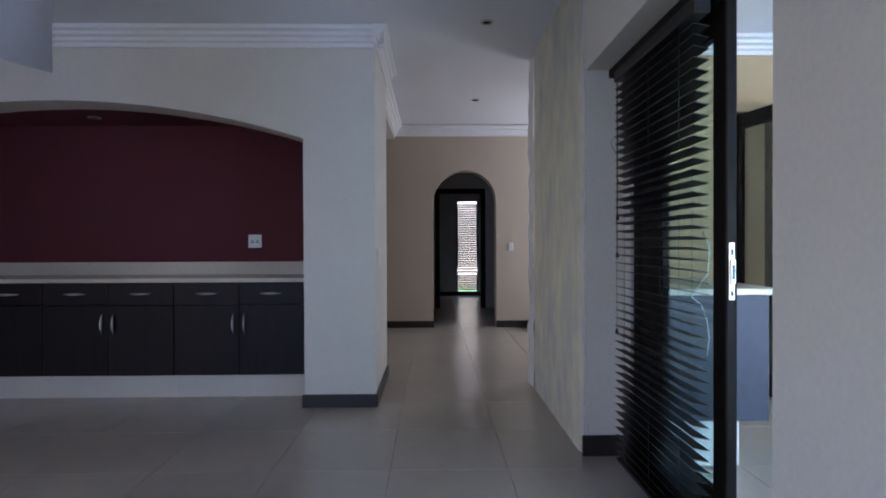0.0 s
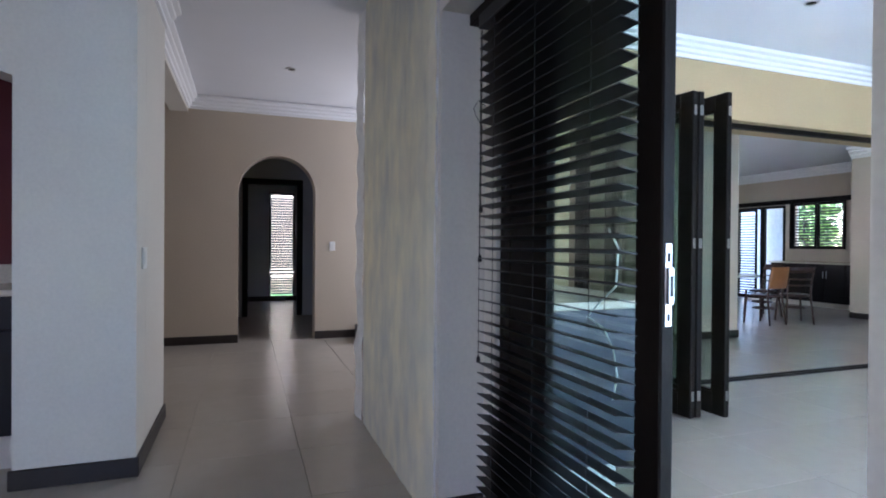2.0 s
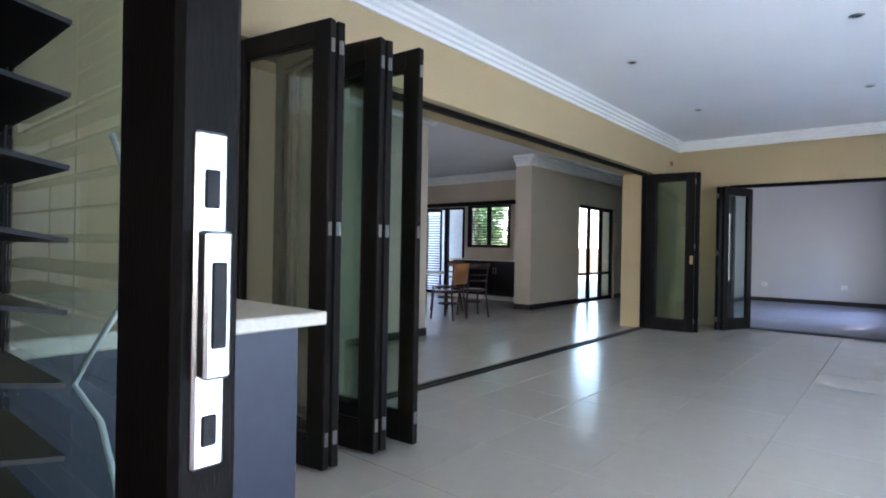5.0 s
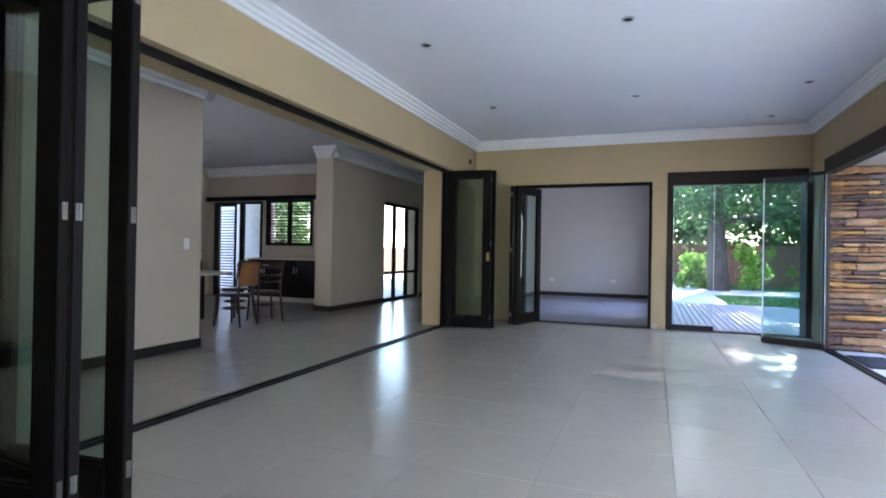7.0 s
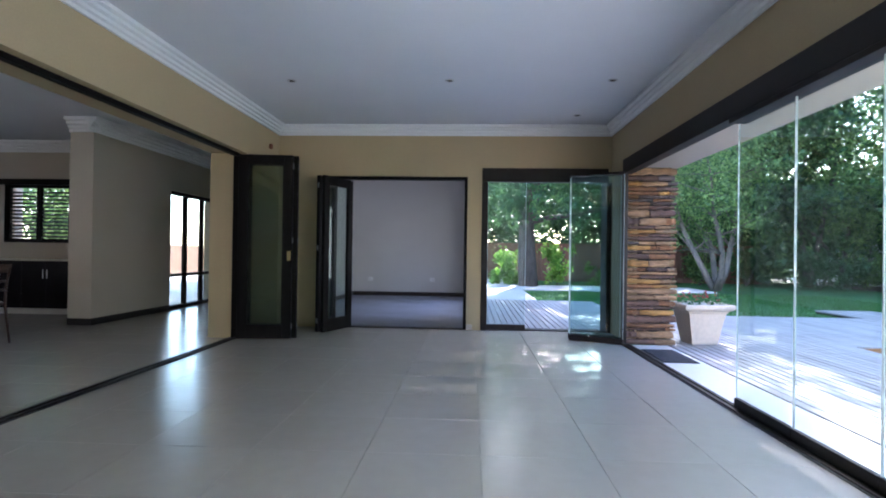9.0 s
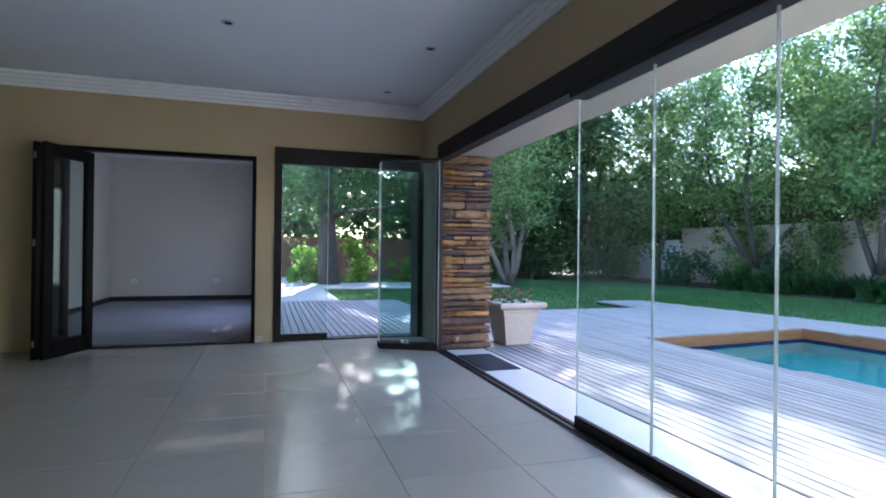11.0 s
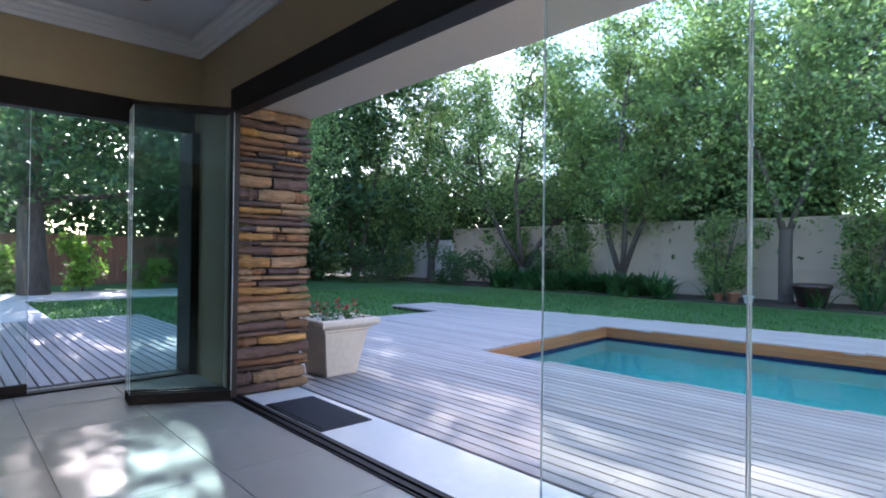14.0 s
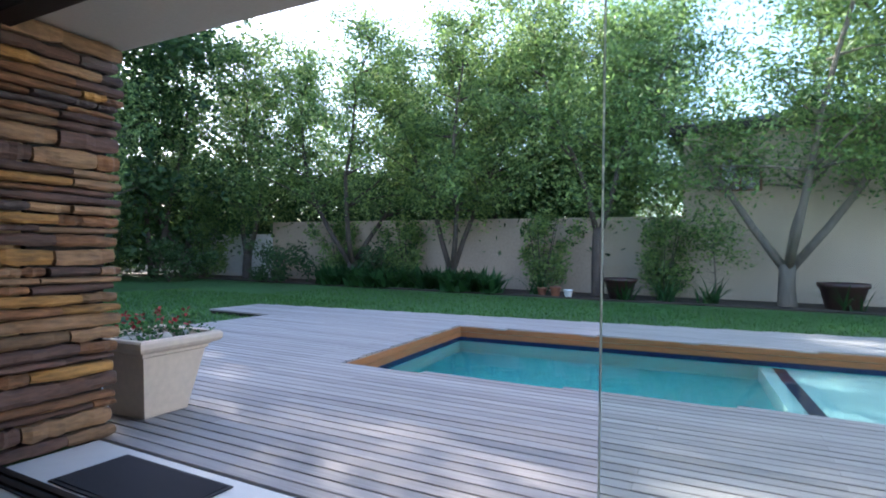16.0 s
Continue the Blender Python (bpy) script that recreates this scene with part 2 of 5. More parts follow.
def add_box(bm, x0, x1, y0, y1, z0, z1, bevel=0.0, mat=0):
    v = [bm.verts.new(p) for p in ((x0, y0, z0), (x1, y0, z0), (x1, y1, z0), (x0, y1, z0), (x0, y0, z1), (x1, y0, z1), (x1, y1, z1), (x0, y1, z1))]
    fs = [bm.faces.new([v[i] for i in q]) for q in ((3, 2, 1, 0), (4, 5, 6, 7), (0, 1, 5, 4), (1, 2, 6, 5), (2, 3, 7, 6), (3, 0, 4, 7))]
    for f in fs:
        f.material_index = mat
    if bevel:
        bmesh.ops.bevel(bm, geom=list({e for f in fs for e in f.edges}), offset=bevel, segments=1, profile=0.5, affect="EDGES", material=-1)


def box(name, x0, x1, y0, y1, z0, z1, m, parent=None, bevel=0.003):
    bm = bmesh.new()
    add_box(bm, x0, x1, y0, y1, z0, z1, bevel)
    return put(name, bm, m, parent)


def part_boxes(name, boxes, m, parent=None, bevel=0.003):
    bm = bmesh.new()
    for b in boxes:
        add_box(bm, *b, bevel)
    return put(name, bm, m, parent)


def add_tube(bm, pts, radii, sides=8, cap=True):
    rings = []
    for i, p in enumerate(pts):
        p = Vector(p)
        d = (Vector(pts[min(i + 1, len(pts) - 1)]) - Vector(pts[max(i - 1, 0)])).normalized()
        a = d.orthogonal().normalized() if i == 0 else (rings[-1][1] - d * rings[-1][1].dot(d)).normalized()
        b = d.cross(a)
        r = radii[i] if isinstance(radii, (list, tuple)) else radii
        rings.append(([bm.verts.new(p + (a * math.cos(k * 2 * math.pi / sides) + b * math.sin(k * 2 * math.pi / sides)) * r) for k in range(sides)], a))
    for (r0, _), (r1, _) in zip(rings, rings[1:]):
        for k in range(sides):
            bm.faces.new((r0[k], r0[(k + 1) % sides], r1[(k + 1) % sides], r1[k]))
    if cap:
        bm.faces.new(rings[0][0][::-1])
        bm.faces.new(rings[-1][0])


def tube(name, pts, radii, m, parent=None, sides=8):
    bm = bmesh.new()
    add_tube(bm, pts, radii, sides)
    return put(name, bm, m, parent, True)


def add_lathe(bm, profile, sides=24, at=(0, 0, 0)):
    rings = [[bm.verts.new((at[0] + r * math.cos(2 * math.pi * k / sides), at[1] + r * math.sin(2 * math.pi * k / sides), at[2] + z)) for k in range(sides)] for r, z in profile]
    for a, b in zip(rings, rings[1:]):
        for k in range(sides):
            bm.faces.new((a[k], a[(k + 1) % sides], b[(k + 1) % sides], b[k]))
    bm.faces.new(rings[0][::-1])
    bm.faces.new(rings[-1])


def thing(name, label, category, at=(0, 0, 0), rz=0, group="", kind=""):
    ob = new(name)
    ob.matrix_world = pose(*at, 0, 0, rz)
    return tagged(ob, label, category, group, kind)


def structure(ob, label, category):
    return tagged(ob, label, category, kind="structure")


def wall(name, axis, a0, a1, b0, b1, z0, z1, holes, m, label):
    """A wall along axis from a0 to a1, b0 to b1 thick, with openings (from, to, bottom, top)."""
    bm = bmesh.new()

    def piece(p, q, u, v):
        if q - p > 1e-4 and v - u > 1e-4:
            add_box(bm, *((p, q, b0, b1) if axis == "x" else (b0, b1, p, q)), u, v)
    at = a0
    for h0, h1, u, v in sorted(holes):
        piece(at, h0, z0, z1)
        piece(h0, h1, z0, u)
        piece(h0, h1, v, z1)
        at = h1
    piece(at, a1, z0, z1)
    return structure(put(name, bm, m), label, "wall")


def arched_wall(name, x0, x1, y0, y1, z1, h0, h1, spring, rise, m, label, steps=24):
    """A wall along x with one arched opening from h0 to h1."""
    bm = bmesh.new()
    mid, half = (h0 + h1) / 2, (h1 - h0) / 2
    R = (half * half + rise * rise) / (2 * rise)
    arc = []
    for i in range(steps + 1):
        x = h0 + (h1 - h0) * (0.5 - 0.5 * math.cos(math.pi * i / steps))
        arc.append((x, spring + rise - R + math.sqrt(max(0, R * R - (x - mid) ** 2))))
    add_box(bm, x0, h0, y0, y1, 0, z1)
    add_box(bm, h1, x1, y0, y1, 0, z1)
    for (xa, za), (xb, zb) in zip(arc, arc[1:]):
        f = [bm.verts.new(p) for p in ((xa, y0, za), (xb, y0, zb), (xb, y0, z1), (xa, y0, z1))]
        g = [bm.verts.new(p) for p in ((xa, y1, za), (xb, y1, zb), (xb, y1, z1), (xa, y1, z1))]
        for q in ((f[0], f[1], f[2], f[3]), (g[3], g[2], g[1], g[0]), (f[1], f[0], g[0], g[1])):
            bm.faces.new(q)
    return structure(put(name, bm, m), label, "wall")


CORNICE = ((0.0, 0.0), (0.022, 0.0), (0.022, 0.03), (0.045, 0.042), (0.045, 0.068), (0.075, 0.08), (0.075, 0.106), (0.11, 0.118), (0.11, 0.15), (0.0, 0.15))


def cornice(name, p, q, side, z=2.84, scale=1.0):
    """A stepped cornice from p to q; side is the way into the room."""
    bm = bmesh.new()
    p, q, s = Vector((*p, z)), Vector((*q, z)), Vector((*side, 0))
    d = (q - p).normalized()
    ends = []
    for o, sg in ((p, 1), (q, -1)):
        ends.append([bm.verts.new(o + s * (a * scale) + Vector((0, 0, b * scale)) + d * (0.0 * sg)) for a, b in CORNICE])
    n = len(CORNICE)
    for i in range(n):
        bm.faces.new((ends[0][i], ends[0][(i + 1) % n], ends[1][(i + 1) % n], ends[1][i]))
    bm.faces.new(ends[0][::-1])
    bm.faces.new(ends[1])
    bmesh.ops.recalc_face_normals(bm, faces=bm.faces)
    return structure(put(name, bm, M_CORN), "white stepped plaster cornice under the ceiling", "trim")


def skirting(x0, x1, y0, y1, h=0.1, m=None):
    return structure(box("baseboard", x0, x1, y0, y1, 0.0, h, m or M_SKIRT, None, 0.004), "dark stained timber skirting along the wall", "baseboard")


H = 3.0
# ---- walls, floors, ceilings ----
wall("wall_lounge_east", "y", -3.0, 5.05, 0.65, 0.93, 0, H, [(1.68, 3.42, 0, 2.24)], M_WHITE, "off-white plastered wall between lounge and sunroom with a wide opening")
arched_wall("wall_niche", -5.2, -0.68, 4.42, 4.70, H, -4.92, -1.22, 2.04, 0.285, M_WHITE, "off-white wall with a wide shallow arch over a niche")
structure(box("wall_niche_back", -5.2, -1.22, 5.28, 5.4, 0, H, M_BURG, None, 0), "burgundy painted back wall of the niche", "wall")
structure(box("niche_ceiling", -4.92, -1.22, 4.70, 5.28, 2.32, 2.42, M_BURG, None, 0), "burgundy painted ceiling of the niche", "ceiling")
structure(box("wall_niche_side", -5.2, -4.92, 4.7, 5.28, 0, 2.4, M_BURG, None, 0), "burgundy side of the niche", "wall")
structure(box("wall_pillar", -1.22, -0.68, 4.702, 5.45, 0, H, M_WHITE, None, 0.004), "off-white square pillar between niche and hall", "wall")
# the openings in these two walls are unseen, added to let light in
wall("wall_lounge_west", "y", -3.0, 5.4, -5.4, -5.2, 0, H, [(-1.0, 0.2, 1.1, 1.9)], M_WHITE, "off-white lounge wall with an added, unseen opening for light")
wall("wall_lounge_south", "x", -5.4, 0.9, -3.2, -3.0, 0, H, [(-2.8, -1.6, 1.1, 1.9)], M_WHITE, "off-white lounge back wall with an added, unseen light opening")
structure(box("wall_hall_side", -3.2, -3.0, 5.4, 8.4, 0, H, M_WHITE, None, 0), "off-white side wall of the hall", "wall")
structure(box("wall_hall_west", -1.0, -0.8, 5.45, 8.4, 2.80, H, M_WHITE, None, 0), "off-white beam over the opening beside the hall", "wall")
arched_wall("wall_hall_end", -3.2, 3.3, 8.4, 8.65, H, -0.23, 0.70, 1.875, 0.462, M_CREAM, "cream wall with a round-arched doorway")
# unseen opening, added for the hall's fill lamp
wall("wall_hall_east", "y", 5.05, 8.4, 3.1, 3.3, 0, H, [(6.9, 8.3, 0.8, 2.4)], M_CREAM, "cream wall of the hall with an added, unseen light opening")
structure(box("wall_passage_west", -0.75, -0.6, 8.65, 13.5, 0, H, M_GREYW, None, 0), "shaded wall of the passage", "wall")
structure(box("wall_passage_east", 1.2, 1.35, 8.65, 13.5, 0, H, M_GREYW, None, 0), "shaded wall of the passage", "wall")
wall("wall_passage_end", "x", -0.75, 1.35, 13.5, 13.7, 0, H, [(0.33, 0.86, 0.06, 2.32)], M_GREYW, "end wall of the passage with a narrow window")
wall("wall_passage_door", "x", -0.6, 1.2, 10.9, 11.0, 0, H, [(-0.2, 0.78, 0, 2.32)], M_GREYW, "passage wall with a dark door frame")
wall("wall_sunroom_north", "x", 0.93, 10.3, 4.9, 5.37, 0, H, [(2.25, 9.12, 0, 2.36)], M_KHAKI, "khaki beam and wall over a very wide folding-door opening")
wall("wall_sunroom_east", "y", 0.0, 5.37, 10.3, 10.6, 0, H, [(0.06, 1.85, 0, 2.36), (2.08, 4.1, 0, 2.24)], M_KHAKI, "khaki end wall with a door opening and a glazed opening")
wall("wall_sunroom_south", "x", 0.9, 10.6, -0.1, 0.0, 0, H, [(1.0, 9.37, 0, 2.33)], M_KHAKI, "khaki beam over the long frameless glass front")
wall("wall_dining", "x", 3.3, 6.18, 6.85, 7.1, 0, H, [], M_CREAM, "cream wall end beside the dining area")
wall("wall_kitchen_south", "x", 9.92, 16.0, 7.5, 7.85, 0, H, [(12.0, 13.95, 0, 2.2)], M_CREAM, "cream wall with a dark framed glazed door")
wall("wall_kitchen_east", "y", 7.85, 12.2, 11.6, 11.8, 0, H, [(9.06, 10.3, 1.2, 2.26), (10.42, 11.8, 0, 2.2)], M_CREAM, "cream kitchen wall with shuttered window and door")
# its opening is unseen too, added to let light into the kitchen
wall("wall_kitchen_north", "x", 1.35, 11.8, 12.0, 12.2, 0, H, [(2.0, 5.0, 0.8, 2.2)], M_CREAM, "cream kitchen wall")
structure(box("wall_kitchen_west", 1.35, 1.5, 8.65, 12.0, 0, H, M_CREAM, None, 0), "cream kitchen side wall", "wall")
structure(box("wall_lobby_east", 16.0, 16.2, 5.2, 7.85, 0, H, M_CREAM, None, 0), "cream end wall of the side lobby", "wall")
structure(box("wall_study_north", 10.6, 16.5, 5.05, 5.2, 0, H, M_GREYW, None, 0), "pale grey wall of the empty side room", "wall")
structure(box("wall_study_east", 16.3, 16.5, 1.9, 5.05, 0, H, M_GREYW, None, 0), "pale grey back wall of the empty side room", "wall")
# window out of view, added to light the side room
wall("wall_study_south", "x", 10.6, 16.3, 1.88, 2.0, 0, H, [(12.0, 14.8, 0.5, 2.1)], M_GREYW, "wall of the empty side room with an added, unseen window")

# ceilings
structure(box("ceiling_lounge", -5.4, 0.65, -3.2, 5.05, 2.86, H + 0.15, M_CEIL, None, 0), "white plaster ceiling of the lounge", "ceiling")
structure(box("ceiling_hall", -3.2, 3.3, 5.05, 8.65, H, H + 0.15, M_CEIL, None, 0), "white plaster ceiling of the hall", "ceiling")
structure(box("ceiling_passage", -0.75, 1.5, 8.65, 13.7, H, H + 0.15, M_CEIL, None, 0), "white ceiling of the passage", "ceiling")
structure(box("ceiling_sunroom", 0.65, 10.6, -0.1, 5.4, H, H + 0.15, M_CEIL, None, 0), "white plaster ceiling of the sunroom", "ceiling")
structure(box("ceiling_kitchen", 3.3, 16.2, 5.4, 12.2, H, H + 0.15, M_CEIL, None, 0), "white plaster ceiling of the kitchen and dining area", "ceiling")
structure(box("ceiling_kitchen_side", 1.5, 3.3, 8.65, 12.2, H, H + 0.15, M_CEIL, None, 0), "white plaster ceiling of the kitchen", "ceiling")
structure(box("ceiling_study", 10.6, 16.5, 1.88, 5.4, H, H + 0.15, M_CEIL, None, 0), "white plaster ceiling of the side room", "ceiling")

# cornices
cornice("trim_north", (0.93, 4.9), (10.3, 4.9), (0, -1))
cornice("trim_east", (10.3, 0.0), (10.3, 5.0), (-1, 0))
cornice("trim_south", (0.9, 0.0), (10.3, 0.0), (0, 1))
cornice("trim_west", (0.9, 0.0), (0.9, 5.0), (1, 0))
cornice("trim_lounge", (-5.2, 4.42), (-0.60, 4.42), (0, -1), 2.72, 0.93)
cornice("trim_pillar", (-0.68, 4.3), (-0.68, 5.45), (1, 0), 2.72, 0.93)
cornice("trim_lounge_east", (0.65, -3.0), (0.65, 3.4), (-1, 0), 2.72, 0.93)
cornice("trim_hall_end", (-0.8, 8.4), (3.1, 8.4), (0, -1))
cornice("trim_hall_west", (-0.8, 5.5), (-0.8, 8.4), (1, 0))
cornice("trim_dining", (3.3, 6.85), (6.29, 6.85), (0, -1), 2.8, 1.3)
cornice("trim_dining_end", (6.18, 6.72), (6.18, 7.1), (1, 0), 2.8, 1.3)
cornice("trim_kitchen", (9.78, 7.5), (16.0, 7.5), (0, -1), 2.8, 1.3)
cornice("trim_kitchen_end", (9.92, 7.37), (9.92, 7.85), (-1, 0), 2.8, 1.3)
cornice("trim_kitchen_back", (11.6, 7.85), (11.6, 12.0), (-1, 0), 2.8, 1.3)

# skirtings
skirting(-1.235, -0.665, 4.405, 4.42)
skirting(-0.68, -0.665, 4.42, 5.45)
skirting(0.62, 0.93, 3.405, 3.42, 0.12)
skirting(-3.0, -0.23, 8.385, 8.4)
skirting(0.70, 3.1, 8.385, 8.4)
skirting(3.3, 6.195, 6.835, 6.85)
skirting(6.18, 6.195, 6.85, 7.1)
skirting(9.905, 12.0, 7.485, 7.5)
skirting(13.95, 16.0, 7.485, 7.5)
skirting(9.905, 9.92, 7.5, 7.85)
skirting(16.285, 16.3, 2.0, 5.05)
skirting(10.6, 16.285, 5.035, 5.05)
skirting(-0.6, 1.2, 13.485, 13.5)
skirting(1.185, 1.2, 8.65, 13.48)
skirting(10.285, 10.3, 1.99, 2.08, 0.08, M_CREAM)

# rough slab on the corridor wall
def slab():
    t = thing("wall_slab", "weathered grey-yellow concrete slab cladding with pitted face", "wall panel", (0, 0, 0), 0, "", "structure")
    rng = random.Random(5)
    bm = bmesh.new()
    ny, nz = 26, 60
    grid = []
    for j in range(nz + 1):
        row = []
        for i in range(ny + 1):
            y, z = 3.45 + 1.5 * i / ny, H * j / nz
            edge = 0.02 * noise.noise((0.0, y * 3, z * 6))
            x = 0.622 + 0.006 * noise.noise((y * 9, z * 3, 1.0)) + (0.012 + abs(edge) if i in (0, ny) else 0)
            row.append(bm.verts.new((x, y, z)))
        grid.append(row)
    for j in range(nz):
        for i in range(ny):
            bm.faces.new((grid[j][i], grid[j + 1][i], grid[j + 1][i + 1], grid[j][i + 1]))
    put("slab_face", bm, M_SLAB, t)
    bm = bmesh.new()
    add_box(bm, 0.638, 0.652, 3.455, 4.945, 0, H)
    put("slab_back", bm, M_SLABW, t)
    # far edge that catches the light, painted whiter than the slab face
    bm = bmesh.new()
    rows = []
    for j in range(nz + 1):
        z = H * j / nz
        w = 0.012 * noise.noise((3.0, 0.5, z * 7))
        rows.append([bm.verts.new(p) for p in ((0.624 + w, 4.951, z), (0.606 + w, 5.06 + w, z), (0.615 + w * 2, 5.16, z), (0.66, 5.17 + w, z))])
    for a, b in zip(rows, rows[1:]):
        for k in range(3):
            bm.faces.new((a[k], b[k], b[k + 1], a[k + 1]))
    put("slab_edge", bm, M_SLABW, t)


slab()

# ---- openings and doors ----


def door_leaf(name, label, at, rz, w, h, hardware=True, group="", stile=0.11, top=0.11, foot=0.16, t=0.045):
    """A glazed timber leaf; hinge at the origin, width along local +x."""
    e = thing(name, label, "door", at, rz, group)
    for x in (0, w - stile):
        box("stile", x, x + stile, -t / 2, t / 2, 0, h, M_FRAME, e, 0.005)
    box("rail", stile, w - stile, -t / 2, t / 2, h - top, h, M_FRAME, e, 0.003)
    box("rail", stile, w - stile, -t / 2, t / 2, 0, foot, M_FRAME, e, 0.003)
    box("pane", stile, w - stile, -0.004, 0.004, foot, h - top, M_GLASS, e, 0)
    part_boxes("glazing_bead", [(stile, w - stile, -0.015, 0.015, foot, foot + 0.014), (stile, w - stile, -0.015, 0.015, h - top - 0.014, h - top),
                                (stile, stile + 0.014, -0.015, 0.015, foot, h - top), (w - stile - 0.014, w - stile, -0.015, 0.015, foot, h - top)], M_FRAME, e, 0)
    if hardware:
        for z in (0.12, h * 0.52, h - 0.17):
            tagged(part_boxes("hinge", [(w - 0.002, w + 0.004, -0.013, 0.013, z, z + 0.07), (w + 0.003, w + 0.009, -0.005, 0.005, z, z + 0.07)], M_HINGE, e, 0.003), "brushed steel hinge")
    return e


def leaf_between(a, b, h, z=0.018, **kw):
    d = Vector((b[0] - a[0], b[1] - a[1]))
    return door_leaf("folding_door_leaf", "dark stained glazed timber folding door leaf folded open", (a[0], a[1], z), math.degrees(math.atan2(d.y, d.x)), d.length, h, group="folding door leaves", **kw)


HL = 2.305
leaf_between((2.36, 4.96), (2.49, 4.22), HL)
leaf_between((2.66, 4.96), (2.545, 4.22), HL)
leaf_between((2.70, 4.96), (2.82, 4.20), HL)
leaf_between((2.98, 4.96), (2.875, 4.20), HL)
leaf_between((3.03, 4.96), (3.07, 4.14), HL)
lf = leaf_between((8.99, 4.94), (9.05, 4.27), HL)
tagged(box("lock_plate", 0.615, 0.66, -0.028, 0.028, 0.98, 1.1, M_BRASS, lf, 0.003), "small brass lock plate")
leaf_between((9.10, 4.94), (9.115, 4.22), HL)
leaf_between((10.24, 3.78), (9.60, 4.03), 2.14, hardware=False)
leaf_between((10.26, 4.02), (9.63, 4.11), 2.14)


def opening_frame(name, axis, a0, a1, b0, b1, top, face, m, label, foot=True):
    e = thing(name, label, "door frame", kind="structure")
    def bx(n, p, q, u, v):
        box(n, *((p, q, b0, b1) if axis == "x" else (b0, b1, p, q)), u, v, m, e, 0.004)
    bx("jamb", a0, a0 + face, 0, top - face)
    bx("jamb", a1 - face, a1, 0, top - face)
    bx("head", a0, a1, top - face, top)
    if foot:
        bx("threshold", a0 + face, a1 - face, 0.002, 0.012)
    return e


opening_frame("door_1", "x", 2.25, 9.12, 4.985, 5.055, 2.36, 0.042, M_FRAME, "dark timber frame of the wide folding-door opening", False)
opening_frame("door_2", "y", 2.08, 4.1, 10.285, 10.42, 2.24, 0.045, M_FRAME, "dark timber frame of the side-room door opening")
opening_frame("door_3", "x", -0.2, 0.78, 10.88, 11.02, 2.32, 0.09, M_FRAME, "dark timber door frame in the passage", False)
track = thing("floor_track", "dark metal folding-door track set in the floor", "track", kind="structure")
for y in (4.985, 5.045):
    box("track_rail", 2.3, 9.1, y, y + 0.03, 0.002, 0.016, M_ALU, track, 0.002)
box("track_bed", 2.3, 9.1, 4.97, 5.09, 0.001, 0.006, M_BLACK, track, 0)

# lounge opening: fixed leaf with a blind
fr = thing("door_4", "near-black timber frame of the lounge opening", "door frame", kind="structure")
tagged(box("plaster_return", 0.86, 0.93, 3.30, 3.418, 0, 2.19, M_WHITE, fr, 0.004), "off-white plaster return beside the door")
box("head", 0.78, 0.93, 1.68, 3.42, 2.19, 2.24, M_FRAME, fr, 0.004)
e = door_leaf("glazed_door", "near-black timber glazed door with steel lock plate, closed against the jamb", (0.90, 3.295, 0.02), -90, 0.965, 2.16, False, stile=0.095, foot=0.2)
box("side_panel", 0.0, 0.375, -0.018, 0.018, 0.2, 2.05, M_FRAME, e, 0.002)
lock = part_boxes("lock_plate", [(0.963, 0.968, -0.011, 0.011, 0.995, 1.215), (0.967, 0.979, -0.009, 0.009, 1.055, 1.15)], M_STEEL, e, 0.002)
tagged(lock, "steel mortice lock plate")
part_boxes("lock_slot", [(0.967, 0.9695, -0.005, 0.005, 1.165, 1.19), (0.967, 0.9695, -0.005, 0.005, 1.01, 1.03), (0.978, 0.9805, -0.005, 0.005, 1.075, 1.13)], M_BLACK, e, 0.001)


